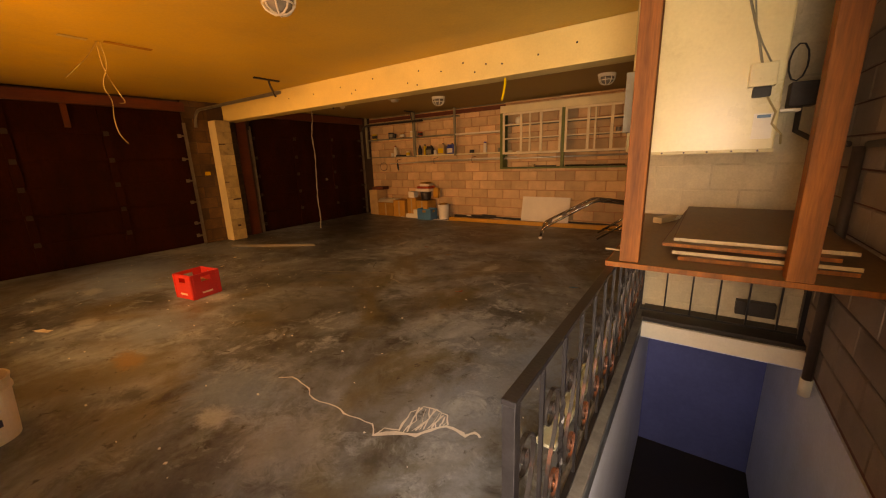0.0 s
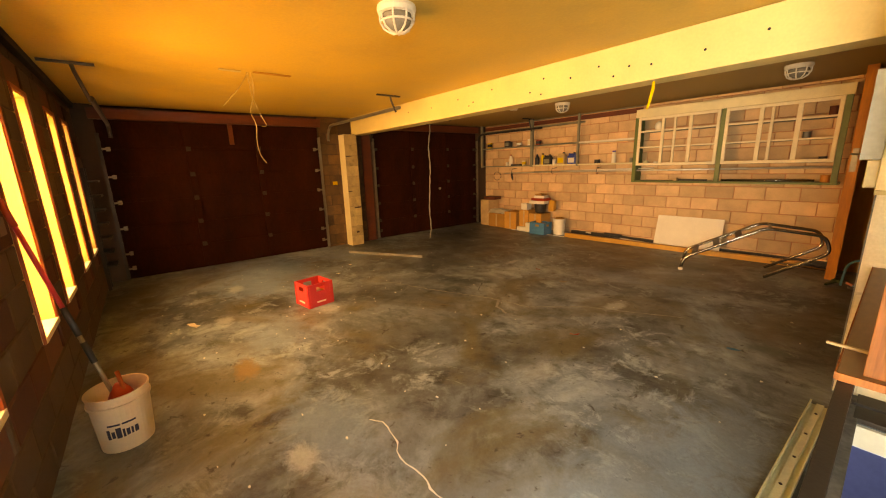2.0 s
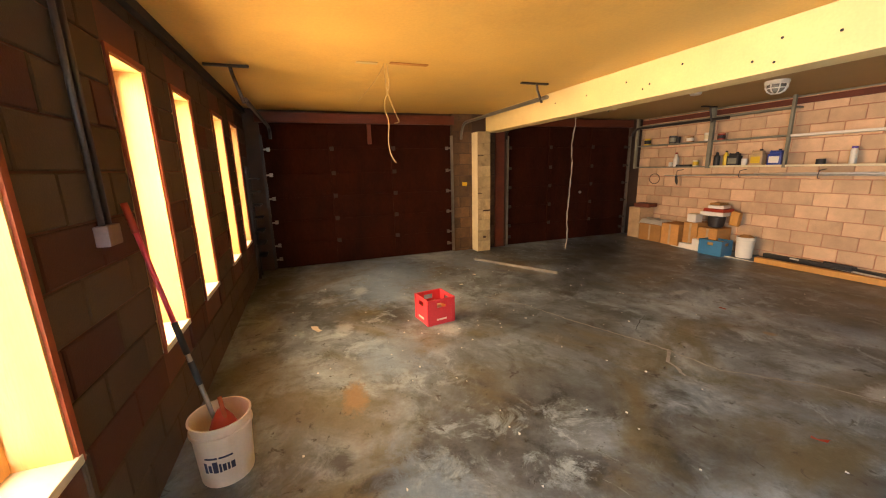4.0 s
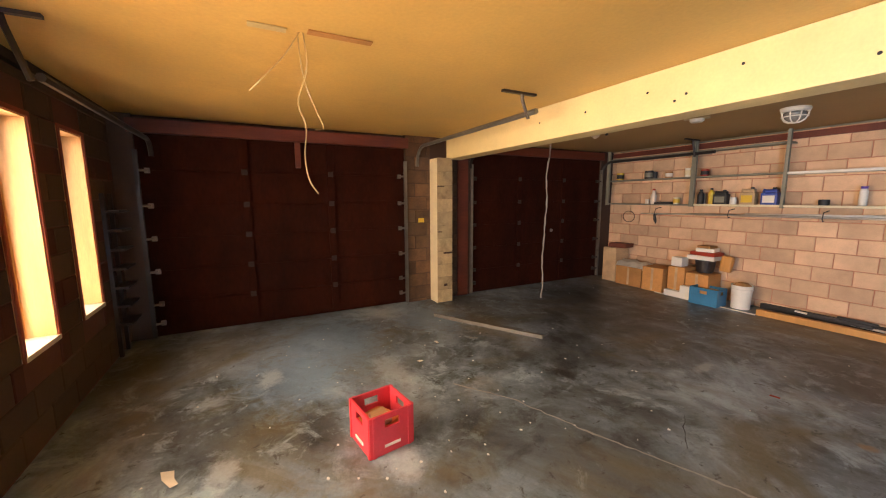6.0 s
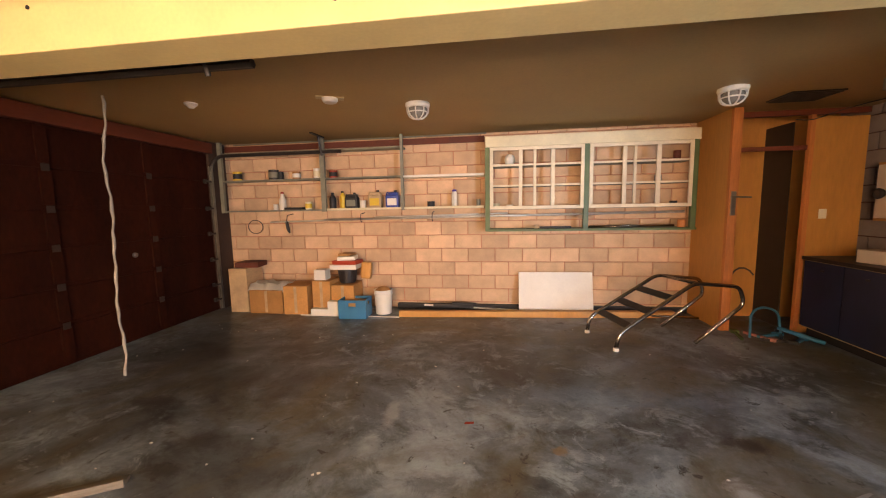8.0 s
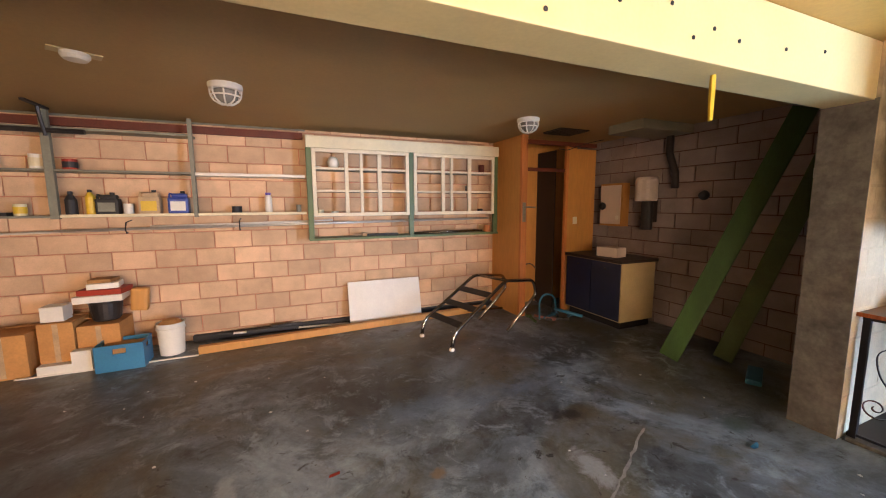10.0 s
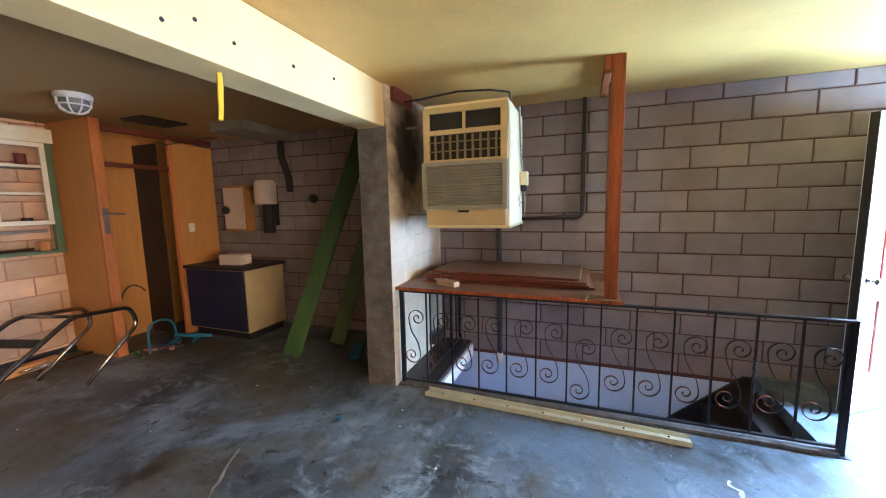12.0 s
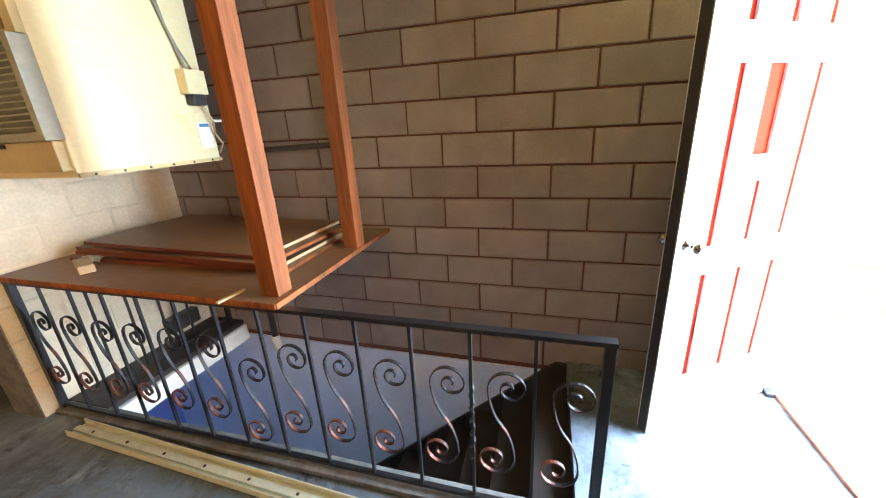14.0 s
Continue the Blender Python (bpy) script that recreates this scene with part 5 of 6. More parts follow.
for f in (0.14, 0.42, 0.70):
    a = Vector(LA[1]).lerp(Vector(LA[2]), f)
    b = Vector(LB[1]).lerp(Vector(LB[2]), f)
    d = (b - a).normalized()
    up = Vector((0.5, 0.15, -0.86)).normalized()
    fw = d.cross(up).normalized()
    m = Matrix((( fw.x, d.x, up.x, a.x), (fw.y, d.y, up.y, a.y), (fw.z, d.z, up.z, a.z), (0, 0, 0, 1)))
    part("tread", box(-0.04, 0.04, 0.02, (b - a).length - 0.02, -0.012, 0.012, 0.005, m), M_DARKSTEEL, lad, "dark step tread")
part("cross_tube", tube([Vector(LA[2]).lerp(Vector(LA[3]), 0.1), Vector(LB[2]).lerp(Vector(LB[3]), 0.1)], 0.018, 8), M_CHROME, lad, smooth=True)

# ---- plywood closet ----
clo = thing("plywood_closet", "open orange plywood closet with red studs", "closet")
ZT = ZC - 0.02
part("side_panel", box(0.33, 0.345, 7.93, YN - 0.002, 0, ZT - 0.002, 0.002), M_ORANGEPLY, clo)
part("stud", box(0.33, 0.43, 7.88, 7.93, 0, ZT - 0.002, 0.004), M_ORANGEWOOD, clo, "orange-red front stud")
part("right_panel", box(1.17, 1.70, 7.89, 7.905, 0, ZT - 0.15, 0.002), M_ORANGEPLY, clo)
part("stud", box(1.12, 1.17, 7.88, 7.93, 0, ZT - 0.12, 0.004), M_ORANGEWOOD, clo)
part("head_rail", box(0.43, 1.70, 7.88, 7.93, ZT - 0.12, ZT - 0.06, 0.004), M_HEADER, clo, "dark red head rail")
part("cross_rail", box(0.43, 1.12, 7.90, 7.93, 2.13, 2.18, 0.004), M_HEADER, clo, "dark red cross rail")
part("back_panel", box(0.345, 1.93, 8.55, 8.565, 0, ZT - 0.002), M_ORANGEPLY, clo)
# added dark sheet that stands for the unlit right part of the closet
part("shade_panel", box(1.10, 1.115, 8.1, 8.55, 0, ZT - 0.15), M_DARKTREAD, clo, "dark panel for the shade inside the closet")
part("hinge_plate", box(0.352, 0.405, 7.870, 7.88, 1.40, 1.68, 0.002), M_STEEL, clo, "steel hasp")
part("hinge_arm", tube([(0.34, 7.858, 1.615), (0.44, 7.852, 1.615), (0.55, 7.846, 1.61)], 0.010, 8), M_STEEL, clo)
solid("loose_cable", tube(smooth_path([(0.95, 7.86, 2.46), (1.10, 7.85, 2.44), (1.32, 7.85, 2.52), (1.62, 7.85, 2.60), (1.75, 7.80, 2.625)], 0.08), 0.006, 6), M_RUBBER, "thin dark cable drooping across the closet front", "cable", smooth=True)
solid("light_switch", box(1.28, 1.36, 7.882, 7.889, 1.35, 1.46, 0.003), M_WHITEPAINT, "white light switch plate on the plywood panel", "light switch")
solid("closet_hose", tube([(0.78 + 0.17 * math.cos(k * 0.35), 8.25 + 0.05 * math.sin(k * 0.35), 0.45 + 0.26 * math.sin(k * 0.35)) for k in range(2, 10)] + [(0.62, 8.24, 0.02)], 0.011, 6), M_PIPE, "dark hose looped inside the closet", "hose", smooth=True)
M_PINK = material("dusty_pink_plastic", (0.50, 0.20, 0.17), 0.5, scale=5, fine=60, var=0.12)
solid("blue_hoop", tube(smooth_path([(0.50, 7.62, 0.012), (0.52, 7.66, 0.30), (0.66, 7.70, 0.36), (0.84, 7.72, 0.30), (0.90, 7.74, 0.012)], 0.09), 0.013, 8), M_TEAL, "blue plastic hoop standing by the closet", "hoop", smooth=True)
solid("teal_tube", tube([(0.86, 7.74, 0.10), (1.02, 7.58, 0.055), (1.14, 7.46, 0.026)], [0.022, 0.024, 0.022], 10), M_TEAL, "teal plastic tube lying on the floor clutter", "tube", smooth=True)
for x, y, rz, mt, lb in ((0.75, 7.70, 20, M_TEAL, "teal plastic tool on the floor"), (0.62, 7.66, -62, M_PINK, "pink plastic handle on the floor"), (0.90, 7.75, 60, M_NAVY, "blue plastic stick on the floor"), (0.42, 7.70, 75, M_LEAFGREEN, "small green plastic piece on the floor"), (0.72, 7.52, -15, M_RUBBER, "black stick on the floor"), (0.96, 7.55, 35, M_TEAL, "teal strap on the floor")):
    solid("floor_clutter", merge(box(-0.16, 0.16, -0.015, 0.015, 0, 0.03, 0.006), box(0.08, 0.17, -0.04, 0.04, 0, 0.035, 0.01)), mt, lb, "clutter", m=pose(x, y, 0.003, 0, 0, rz), group="clutter by the closet")

# ---- dark corner by the east wall ----
bc = thing("base_cabinet", "navy blue base cabinet with a dark worktop and tan side", "cabinet")
part("body", box(1.17, 1.78, 6.84, 7.84, 0.10, 0.885, 0.004), M_ACTAN, bc, "tan plywood carcass")
part("toe_kick", box(1.22, 1.76, 6.88, 7.82, 0, 0.10), M_BLACK, bc)
for y0 in (6.85, 7.35):
    dr = part("door", box(1.148, 1.169, y0, y0 + 0.485, 0.12, 0.875, 0.004), M_NAVY, bc, "navy blue door")
    part("handle", box(1.138, 1.148, y0 + 0.22, y0 + 0.26, 0.78, 0.80, 0.003), M_DARKSTEEL, dr)
part("worktop", box(1.13, 1.80, 6.81, 7.86, 0.886, 0.925, 0.004), M_DARKTREAD, bc, "dark worktop")
solid("white_box", box(-0.10, 0.10, -0.16, 0.16, 0, 0.13, 0.006), M_BUCKET, "white box standing on the worktop", "box", m=pose(1.38, 7.22, 0.927, 0, 0, 8))
fb = thing("fuse_box", "cream fuse box with its door open on the block wall", "fuse box")
part("case", box(1.80, XE - 0.002, 7.44, 7.86, 1.32, 1.96, 0.005), M_ORANGEPLY, fb, "orange timber case")
part("cover", box(1.785, 1.80, 7.47, 7.84, 1.35, 1.93, 0.004), M_BUCKET, fb, "cream cover")
part("catch", box(1.775, 1.785, 7.49, 7.54, 1.42, 1.48, 0.003), M_WHITEPAINT, fb)
part("knob", lathe([(0.05, 0), (0.06, 0.03), (0.04, 0.05), (0, 0.05)], 14, pose(1.785, 7.78, 1.62, 0, -90, 0)), M_RUBBER, fb, "black knob")
me = thing("meter", "cream meter above a dark tube on the block wall", "meter")
part("case", lathe([(0.13, 0), (0.14, 0.02), (0.14, 0.28), (0.12, 0.32), (0, 0.33)], 20, pose(1.79, 7.05, 1.69)), M_BUCKET, me, smooth=False)
part("tube", lathe([(0.07, 0), (0.075, 0.02), (0.075, 0.38), (0.06, 0.389), (0, 0.389)], 16, pose(1.80, 7.03, 1.30)), M_RUBBER, me, "black tube")
part("bracket", box(1.86, XE - 0.002, 6.98, 7.12, 1.40, 1.95), M_DARKSTEEL, me)
solid("wall_duct", tube([(1.86, 6.80, 2.60), (1.86, 6.80, 2.30), (1.88, 6.72, 2.05), (1.89, 6.72, 1.85)], 0.045, 10), M_DARKSTEEL, "dark duct down from the ceiling", "duct", smooth=True)
solid("ceiling_duct", box(1.05, 1.93, 6.55, 7.05, 2.52, 2.628, 0.006), M_GREYGREEN, "grey sheet metal duct under the ceiling", "duct")
solid("ceiling_vent", merge(box(0.52, 1.0, 7.32, 7.68, 2.615, 2.629, 0.002), *[box(0.54, 0.98, 7.34 + 0.04 * k, 7.355 + 0.04 * k, 2.606, 2.615) for k in range(9)]), M_DARKSTEEL, "dark louvred vent in the ceiling", "vent")
solid("wall_bracket_lamp", lathe([(0.05, 0), (0.06, 0.03), (0.04, 0.08), (0, 0.09)], 14, pose(1.93, 6.35, 1.75, 0, -90, 0)), M_RUBBER, "small dark round fitting on the wall", "fitting")


def plank(a, b, w, mat, label):
    a, b = Vector(a), Vector(b)
    d = (b - a).normalized()
    s = Vector((0.35, -0.94, 0)).normalized()
    n = d.cross(s).normalized()
    s = n.cross(d)
    m = Matrix(((s.x, n.x, d.x, a.x), (s.y, n.y, d.y, a.y), (s.z, n.z, d.z, a.z), (0, 0, 0, 1)))
    solid("leaning_plank", box(-w / 2, w / 2, -0.019, 0.019, 0, (b - a).length, 0.005, m), mat, label, "plank", group="leaning green planks")


plank((0.93, 5.98, 0.02), (1.66, 5.36, 2.52), 0.19, M_LEAFGREEN, "bright green painted plank leaning in the corner")
plank((1.40, 5.72, 0.02), (1.86, 5.25, 2.1), 0.17, M_GREEN, "dark green plank leaning in the corner")
solid("small_plate", box(0.724, 0.78, 4.862, 4.868, 1.83, 1.90, 0.002), M_WHITEPAINT, "small white plate on the stub wall", "plate")
solid("floor_clutter", box(-0.2, 0.2, -0.06, 0.06, 0, 0.05, 0.015), M_TEAL, "teal bag on the floor in the corner", "clutter", m=pose(1.25, 5.35, 0.003, 0, 0, 25))


# ---- ceiling things ----
M_LAMPGLASS = material("dusty_lamp_glass", (0.26, 0.24, 0.20), 0.16, scale=6, fine=60, var=0.15, bump=0.03)


def bulkhead(x, y, zc):
    t = thing("bulkhead_lamp", "round white bulkhead lamp with a wire cage, unlit", "ceiling lamp", pose(x, y, zc, 180, 0, 0), group="ceiling bulkhead lamps")
    part("base", lathe([(0.125, 0.001), (0.128, 0.02), (0.12, 0.045), (0.10, 0.05), (0, 0.05)], 28), M_WHITEPAINT, t, "white enamel base", smooth=False)
    part("glass", lathe([(0.095, 0.05), (0.098, 0.07), (0.085, 0.11), (0.05, 0.138), (0, 0.146)], 24), M_LAMPGLASS, t, "dusty glass dome", smooth=True)
    for k in range(4):
        a = k * math.pi / 4
        c, s = math.cos(a), math.sin(a)
        part("cage_wire", tube([(r * c, r * s, z) for r, z in ((0.115, 0.045), (0.112, 0.085), (0.09, 0.128), (0.05, 0.152), (0, 0.158), (-0.05, 0.152), (-0.09, 0.128), (-0.112, 0.085), (-0.115, 0.045))], 0.0068, 6), M_WHITEPAINT, t)
    part("cage_ring", tube([(0.108 * math.cos(k * math.pi / 12), 0.108 * math.sin(k * math.pi / 12), 0.095) for k in range(25)], 0.0068, 6), M_WHITEPAINT, t)


bulkhead(-1.44, 2.50, ZC)
bulkhead(-3.17, 6.98, ZC - 0.02)
bulkhead(-0.15, 7.08, ZC - 0.02)
for x, y, r in ((-5.35, 6.50, 0.06),):
    solid("ceiling_rose", lathe([(r, 0.001), (r, 0.015), (r * 0.6, 0.035), (r * 0.4, 0.05), (0, 0.052)], 20), M_BUCKET, "cream ceiling rose with no lamp", "ceiling rose", m=pose(x, y, ZC - 0.02, 180), group="ceiling roses")

rose = thing("ceiling_rose", "tan ceiling plate with a small white box, no lamp", "ceiling rose", pose(-3.95, 6.60, ZC - 0.02, 180, 0, 25))
part("plate", box(-0.13, 0.13, -0.05, 0.05, 0.001, 0.010, 0.003), M_ACTAN, rose)
part("box", lathe([(0.075, 0.010), (0.075, 0.030), (0.060, 0.050), (0, 0.052)], 20), M_WHITEPAINT, rose, "small white box")
wires = thing("hanging_wires", "loose cream cables hanging from the ceiling", "wires")
part("wire", tube(smooth_path([(-3.57, 2.06, 2.648), (-3.56, 2.08, 2.45), (-3.58, 2.00, 2.25), (-3.57, 2.06, 2.13), (-3.56, 2.03, 1.95), (-3.57, 2.05, 1.80), (-3.55, 2.10, 1.72)], 0.09), 0.004, 6), M_WIRE, wires, smooth=True)
part("wire", tube(smooth_path([(-3.58, 2.03, 2.648), (-3.60, 2.05, 2.40), (-3.57, 2.12, 2.20), (-3.55, 2.16, 2.11), (-3.54, 2.10, 2.10)], 0.09), 0.0035, 6), M_WIRE, wires, smooth=True)
part("wire", tube(smooth_path([(-3.57, 2.04, 2.648), (-3.57, 1.95, 2.50), (-3.56, 1.86, 2.40), (-3.57, 1.76, 2.29)], 0.09), 0.004, 6), M_WIRE, wires, smooth=True)
part("ceiling_box", box(-3.60, -3.54, 1.77, 1.97, 2.640, 2.6485, 0.003), M_ACTAN, wires, "tan ceiling box cover")
part("plaster_scar", box(-3.56, -3.50, 2.08, 2.46, 2.640, 2.6485, 0.003), M_CARD, wires, "brown torn strip")
wires.location = (-0.12, 0.04, 0.0)
solid("yellow_tape", tube([(-0.72, 4.70, 2.312), (-0.72, 4.70, 2.24), (-0.735, 4.69, 2.14), (-0.75, 4.68, 2.07)], [0.013, 0.015, 0.014, 0.011], 5), M_YELLOW, "strip of yellow tape hanging from the beam", "tape")
for x, z in ((-3.23, 2.505), (-2.93, 2.43), (-3.01, 2.395), (-3.84, 2.48), (-4.46, 2.49), (-2.59, 2.53), (-2.0, 2.40), (-1.82, 2.515), (-1.85, 2.36), (-1.49, 2.46), (-1.19, 2.505), (-1.04, 2.39), (-0.90, 2.45), (-0.71, 2.425), (-0.316, 2.447), (0.06, 2.49)):
    part("bolt_hole", lathe([(0.009, 0), (0.010, 0.004), (0.006, 0.006), (0, 0.006)], 10, pose(x, 4.5995, z, 90)), M_BLACK, beam, "dark bolt head")
M_BOXPAINT = material("brown_grey_box_paint", (0.20, 0.12, 0.095), 0.6, scale=5, fine=60, var=0.15)
c = thing("wall_conduit", "two grey conduits down the wall to a socket box", "conduit")
part("pipe", tube([(-1.90, 0.425, 2.648), (-1.90, 0.425, 1.44)], 0.013, 8), M_PIPE, c, smooth=True)
part("pipe", tube([(-1.96, 0.425, 2.648), (-1.96, 0.425, 1.44)], 0.013, 8), M_PIPE, c, smooth=True)
part("socket_box", box(-1.99, -1.87, 0.402, 0.455, 1.36, 1.45, 0.005), M_BOXPAINT, c, "brown-grey painted socket box")
solid("top_plate", box(XW + 0.02, XE, YS + 0.001, YS + 0.05, 2.58, ZC - 0.002, 0.004), M_DARKTREAD, "dark timber plate along the top of the window wall", "wall plate", kind="structure")

# ---- loose things on the floor ----
solid("floor_plank", merge(box(-0.79, 0.79, -0.045, 0.045, 0, 0.022, 0.003), box(-0.79, 0.79, -0.045, -0.030, 0.022, 0.045, 0.002)), material("weathered_grey_timber", (0.17, 0.155, 0.13), 0.8, scale=4, fine=60, var=0.2, stretch=(0.2, 1, 1)), "weathered pale plank lying on the floor", "plank", m=pose(-5.20, 4.42, 0.003, 0, 0, 29.5))


def ribbon(name, pts, w, mat, label, z=0.004, wob=0.02, seed=1):
    """A thin uneven line laid on the floor."""
    rnd = random.Random(seed)
    P = []
    for (x0, y0), (x1, y1) in zip(pts, pts[1:]):
        n = max(2, int(math.hypot(x1 - x0, y1 - y0) / 0.05))
        P += [(x0 + (x1 - x0) * k / n + rnd.uniform(-wob, wob), y0 + (y1 - y0) * k / n + rnd.uniform(-wob, wob)) for k in range(n)]
    P.append(pts[-1])
    bm = bmesh.new()
    prev = None
    for i, p in enumerate(P):
        a, c = P[max(i - 1, 0)], P[min(i + 1, len(P) - 1)]
        d = Vector((c[0] - a[0], c[1] - a[1])).normalized()
        ww = w * rnd.uniform(0.35, 1.0)
        vs = (bm.verts.new((p[0] - d.y * ww, p[1] + d.x * ww, z)), bm.verts.new((p[0] + d.y * ww, p[1] - d.x * ww, z)))
        if prev:
            bm.faces.new((prev[0], prev[1], vs[1], vs[0]))
        prev = vs
    return part(name, bm, mat, floor, label)


M_FILLER = material("pale_crack_filler", (0.29, 0.285, 0.265), 0.8, scale=6, fine=60, var=0.2)
M_SPLASH = material("white_paint_splash", (0.62, 0.62, 0.60), 0.6, scale=6, fine=60, var=0.12)
ribbon("crack_filler", [(-4.06, 3.30), (-3.60, 3.62), (-3.25, 3.74), (-2.90, 3.86), (-2.50, 4.05), (-2.10, 4.20), (-1.70, 4.27), (-1.30, 4.72), (-0.86, 4.96), (-0.4, 5.2)], 0.012, M_FILLER, "pale filled crack", seed=2, wob=0.010)
ribbon("crack_filler", [(-2.10, 4.20), (-1.95, 4.02), (-1.75, 3.95)], 0.018, M_FILLER, "pale filled crack", seed=3)
ribbon("crack_filler", [(-2.78, 4.66), (-2.66, 4.45), (-2.54, 4.28)], 0.004, M_RUBBER, "dark scored line", seed=5, wob=0.008)
ribbon("crack_filler", [(-1.17, 1.95), (-1.09, 2.0), (-0.87, 1.98), (-0.82, 1.93), (-0.70, 1.92), (-0.57, 1.95), (-0.48, 1.93), (-0.37, 1.94), (-0.27, 1.95), (-0.20, 1.89)], 0.007, M_SPLASH, "white paint trail", seed=4, wob=0.006)
ribbon("paint_splash", [(-0.20, 1.885), (-0.10, 1.97), (0.0, 2.01), (0.05, 2.08), (0.11, 2.16), (0.18, 2.16), (0.24, 2.15), (0.27, 2.20), (0.31, 2.18)], 0.016, M_SPLASH, "white paint splash", z=0.005, seed=60, wob=0.006)
ribbon("paint_splash", [(-0.20, 1.88), (-0.18, 1.96), (-0.10, 1.995), (-0.13, 2.10), (-0.14, 2.15), (-0.10, 2.22), (-0.02, 2.24), (0.06, 2.24), (0.11, 2.17)], 0.008, M_SPLASH, "white paint splash", z=0.006, seed=61, wob=0.006)
for k in range(11):
    r = random.Random(20 + k)
    f = k / 10
    x0, y0 = -0.12 + 0.21 * f, 2.20 + 0.04 * math.sin(f * 3.1)
    x1, y1 = -0.07 + 0.17 * f, 1.99 + 0.15 * f
    ribbon("paint_splash", [(x0, y0), ((x0 + x1) / 2 + r.uniform(-0.03, 0.03), (y0 + y1) / 2 + r.uniform(-0.02, 0.02)), (x1, y1)], r.uniform(0.003, 0.007), M_SPLASH, "white paint splash", z=0.007 + 0.0006 * k, seed=40 + k, wob=0.008)


for i, (x, y, rz, s, mt, lb) in enumerate(((-3.83, 1.22, 20, 1.0, M_WHITEPAINT, "torn white paper scrap on the floor"), (-0.96, 4.02, 40, 0.5, M_REDPAINT, "small red scrap on the floor"), (-2.57, 5.60, 10, 0.35, M_REDPAINT, "tiny red scrap on the floor"), (-4.62, 3.22, 70, 0.35, M_WHITEPAINT, "small white scrap on the floor"), (-5.0, 3.6, 10, 0.4, M_WHITEPAINT, "small white scrap on the floor"), (-4.9, 4.05, 60, 0.6, M_FILLER, "twisted pale wire scrap on the floor"), (0.10, 4.75, 10, 0.5, M_TEAL, "small teal scrap on the floor"))):
    bm = bmesh.new()
    rnd = random.Random(100 + i)
    vs = [bm.verts.new((s * px + rnd.uniform(-0.01, 0.01), s * py + rnd.uniform(-0.01, 0.01), 0.002 + rnd.uniform(0, 0.012))) for px, py in ((-0.09, -0.03), (-0.02, -0.045), (0.08, -0.02), (0.10, 0.03), (0.01, 0.02), (-0.07, 0.04))]
    bm.faces.new(vs)
    bmesh.ops.solidify(bm, geom=bm.faces[:], thickness=0.002)
    solid("paper_scrap", bm, mt, lb, "scrap", m=pose(x, y, 0.006, 0, 0, rz))

# flecks of paint and grit scattered on the floor
rnd = random.Random(7)
bm = bmesh.new()
for k in range(170):
    x, y = (rnd.uniform(-6.3, 0.5), rnd.uniform(0.9, 7.9)) if k % 3 else (rnd.gauss(-3.6, 1.3), rnd.gauss(2.6, 0.9))
    if not (-6.5 < x < 0.6 and 0.7 < y < 8.0):
        continue
    r, a0 = rnd.uniform(0.004, 0.013), rnd.uniform(0, 6.28)
    lo = [bm.verts.new((x + r * rnd.uniform(0.5, 1.4) * math.cos(a0 + j * 1.257), y + r * rnd.uniform(0.4, 1.1) * math.sin(a0 + j * 1.257), 0.001)) for j in range(5)]
    hi = [bm.verts.new((v.co.x, v.co.y, 0.003 + rnd.uniform(0, 0.004))) for v in lo]
    bm.faces.new(hi)
    for j in range(5):
        bm.faces.new((lo[j], lo[(j + 1) % 5], hi[(j + 1) % 5], hi[j]))
solid("floor_flecks", bm, M_SPLASH, "small pale paint flecks scattered on the concrete floor", "flecks", kind="stuff")

rack = thing("wall_rack", "dark timber rack of short slats on the window wall", "rack")
part("post", box(-6.50, -6.46, YS + 0.003, YS + 0.04, 0.0, 1.75, 0.003), M_DARKTREAD, rack)
part("post", box(-6.26, -6.22, YS + 0.003, YS + 0.04, 0.0, 1.75, 0.003), M_DARKTREAD, rack)
for k in range(7):
    part("slat", box(-6.54, -6.18, YS + 0.04, YS + 0.16, 0.35 + 0.2 * k, 0.375 + 0.2 * k, 0.003), M_DARKTREAD, rack)

# ---- block faces ----
def block_mesh(name, w, h, t, mat, c=0.006):
    """A block face: length along x, height along z, front towards -y, with chamfered edges."""
    bm = bmesh.new()
    a = [bm.verts.new(p) for p in ((0, 0, 0), (w, 0, 0), (w, 0, h), (0, 0, h))]
    m = [bm.verts.new(p) for p in ((0, c - t, 0), (w, c - t, 0), (w, c - t, h), (0, c - t, h))]
    f = [bm.verts.new(p) for p in ((c, -t, c), (w - c, -t, c), (w - c, -t, h - c), (c, -t, h - c))]
    bm.faces.new(f)
    for p, q in ((a, m), (m, f)):
        for k in range(4):
            bm.faces.new((p[k], p[(k + 1) % 4], q[(k + 1) % 4], q[k]))
    return mesh_of(name, bm, mat)


BLOCKS = {}


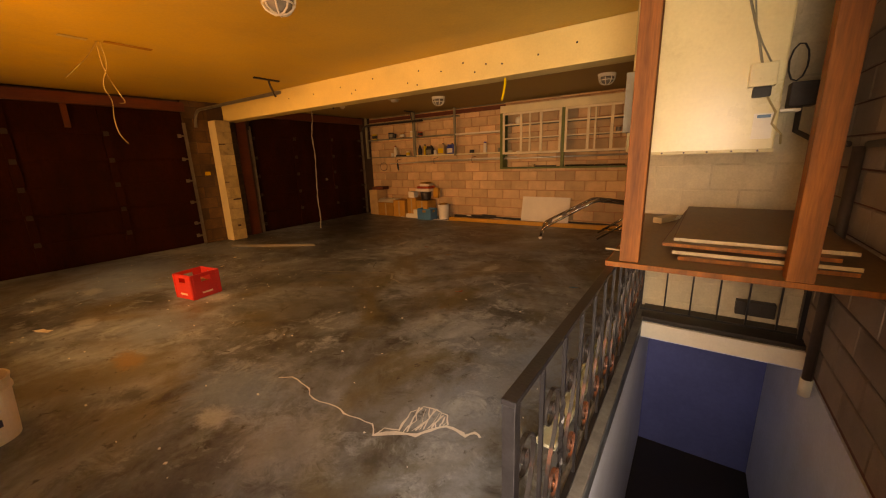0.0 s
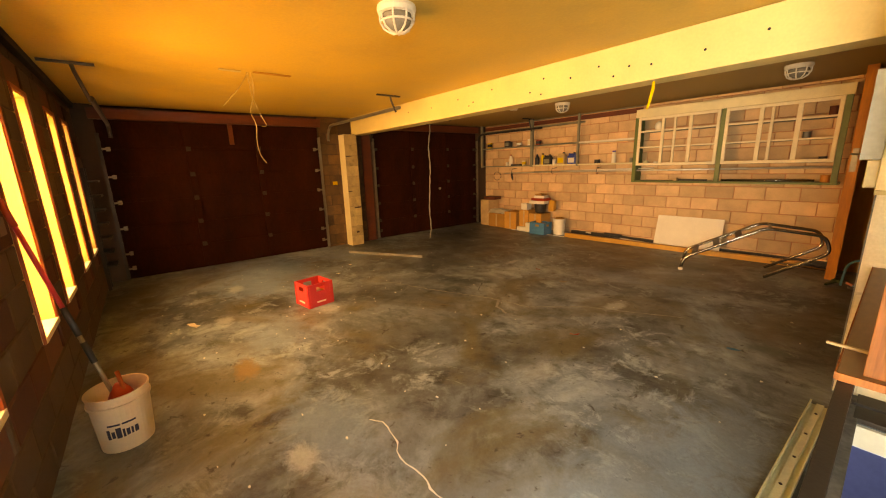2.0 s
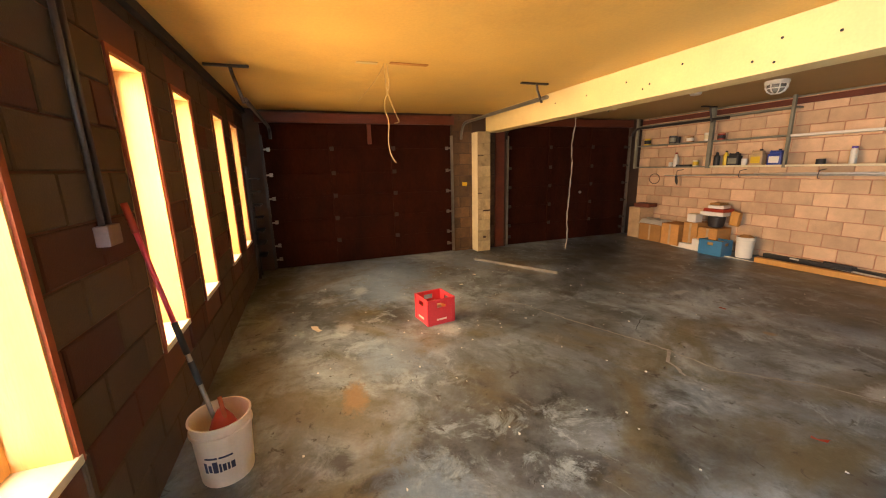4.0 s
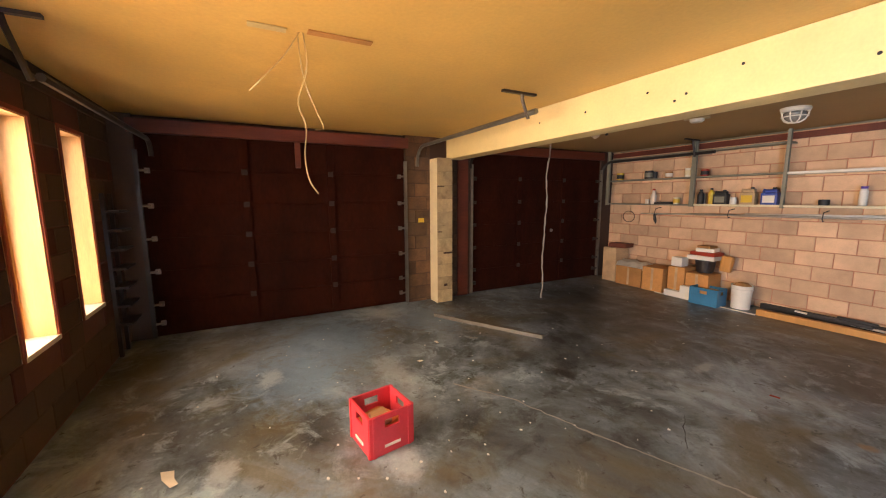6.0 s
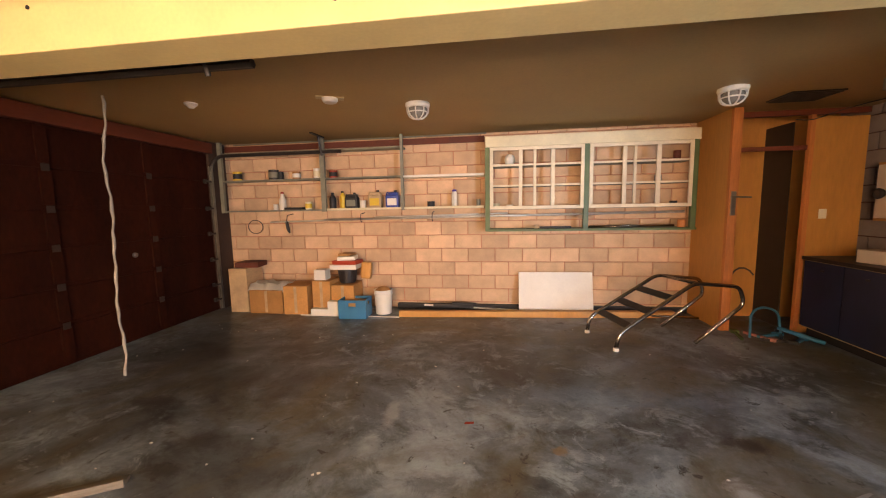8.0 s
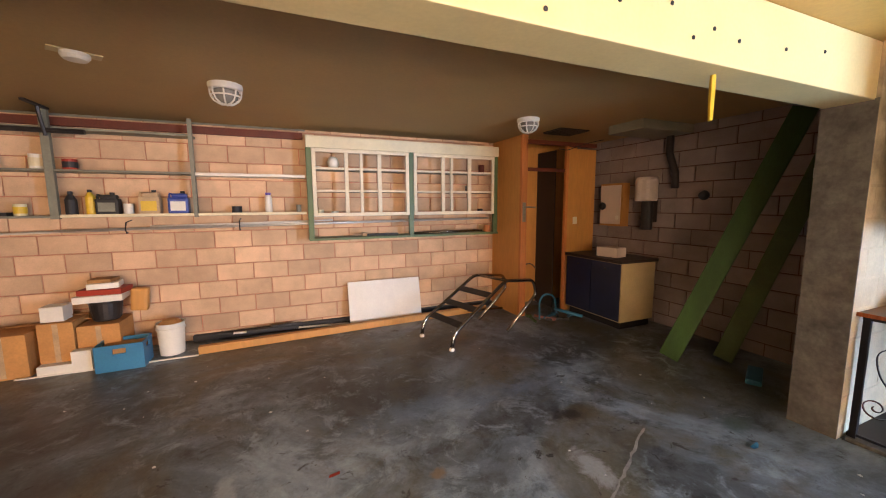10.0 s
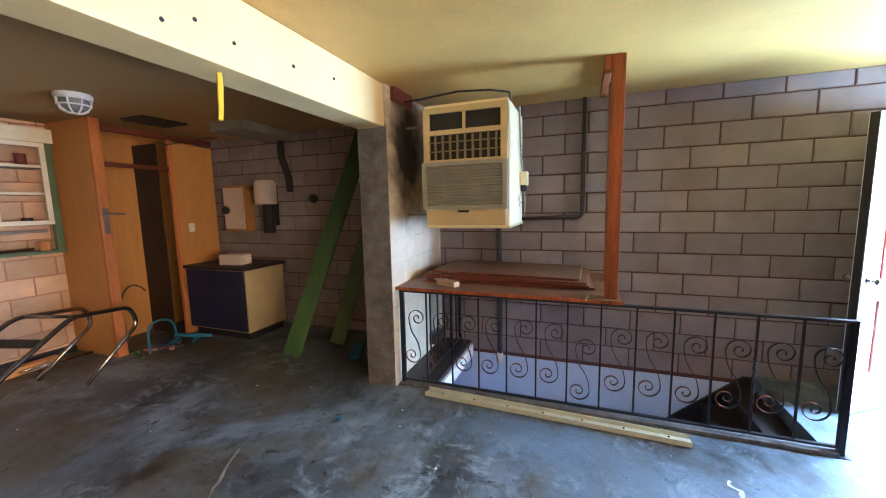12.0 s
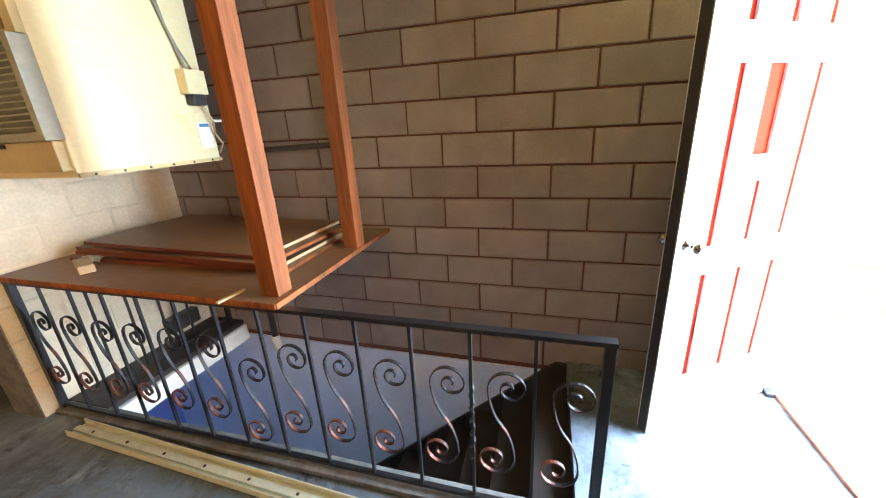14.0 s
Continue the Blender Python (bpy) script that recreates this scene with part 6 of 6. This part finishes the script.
def lay(parent, origin, rz, length, height, phase, z0, course, openings=(), red=lambda u, z, k: None, plain=M_BLOCK, base=0.0, L=0.4064, J=0.0095):
    """Courses of blocks from base to height; openings are (u0, u1, z0, z1)."""
    k0 = math.floor((base - z0) / course)
    k = k0
    while z0 + k * course < height - 0.02:
        za, zb = max(z0 + k * course + J / 2, base), min(z0 + (k + 1) * course - J / 2, height)
        if zb - za < 0.025:
            k += 1
            continue
        ph = (phase + (L / 2 if k % 2 else 0.0)) % L
        u = ph - L
        while u < length:
            spans = [(max(u + J / 2, 0.0), min(u + L - J / 2, length))]
            for o0, o1, oz0, oz1 in openings:
                if zb > oz0 and za < oz1:
                    nxt = []
                    for s0, s1 in spans:
                        if s1 <= o0 or s0 >= o1:
                            nxt.append((s0, s1))
                        else:
                            nxt += [(s0, o0), (o1, s1)]
                    spans = nxt
            for s0, s1 in spans:
                if s1 - s0 < 0.03:
                    continue
                mat = red(0.5 * (s0 + s1), 0.5 * (za + zb), k) or plain
                key = (round(s1 - s0, 3), round(zb - za, 3), mat.name)
                if key not in BLOCKS:
                    BLOCKS[key] = block_mesh("block", key[0], key[1], 0.014, mat)
                b = new("block", BLOCKS[key])
                b.parent = parent
                b.matrix_world = pose(*origin, 0, 0, rz) @ pose(s0, 0.001 * math.sin(s0 * 37 + k * 5), za)
            u += L
        k += 1


# east wall, seen from the west: u runs from north to south
lay(wall_east, (XE + 0.012, YN, 0), -90, YN - YS, ZC, (YN - 2.32) % 0.44, 0.93, 0.1985, L=0.44, J=0.012, plain=M_BLOCK_GREY, openings=[(YN - 4.858, YN - 4.582, -1, 3), (YN - 4.578, YN - SY0, -1, -0.09)], base=-0.09)
# north wall: u runs from west to east
lay(wall_north, (XW, YN + 0.012, 0), 0, XE - XW, ZC - 0.02, 0.10, 0.1025, 0.2075)
# south wall, seen from the north: u runs from east to west
ops = [(XE - b - 0.05, XE - a + 0.05, 0.63, 2.31) for a, b in WINDOWS] + [(XE - DX1 - 0.055, XE - DX0 + 0.105, -1, DZ + 0.205)]
# away from the door the blocks take the darkened, backlit colours
lay(wall_south, (XE, YS - 0.012, 0), 180, XE - XW - 0.02, 2.578, 0.2, 0.02, 0.2075, openings=ops, plain=M_BLOCK_BACKLIT,
    red=lambda u, z, k: M_BLOCK_RED if u < 2.2 else M_BLOCK_RUST_BACKLIT if k in (2, 4, 6, 9) and (int(u * 3.1) + k) % 4 != 0 else None)
# faint block courses on the painted stub wall
lay(stub, (0.722, 4.592, 0), 0, XE - 0.724, ZC, 0.3, 0.1025, 0.2075, plain=M_STUB)
# west wall, seen from the east: u runs from south to north
lay(wall_west, (XW + 0.012, 3.935, 0), 90, 0.42, ZC, 0.15, 0.05, 0.2075, plain=M_BLOCK_WEST)
lay(wall_west, (XW + 0.012, 4.627, 0), 90, 0.23, ZC, 0.30, 0.05, 0.2075, plain=M_BLOCK_WEST)
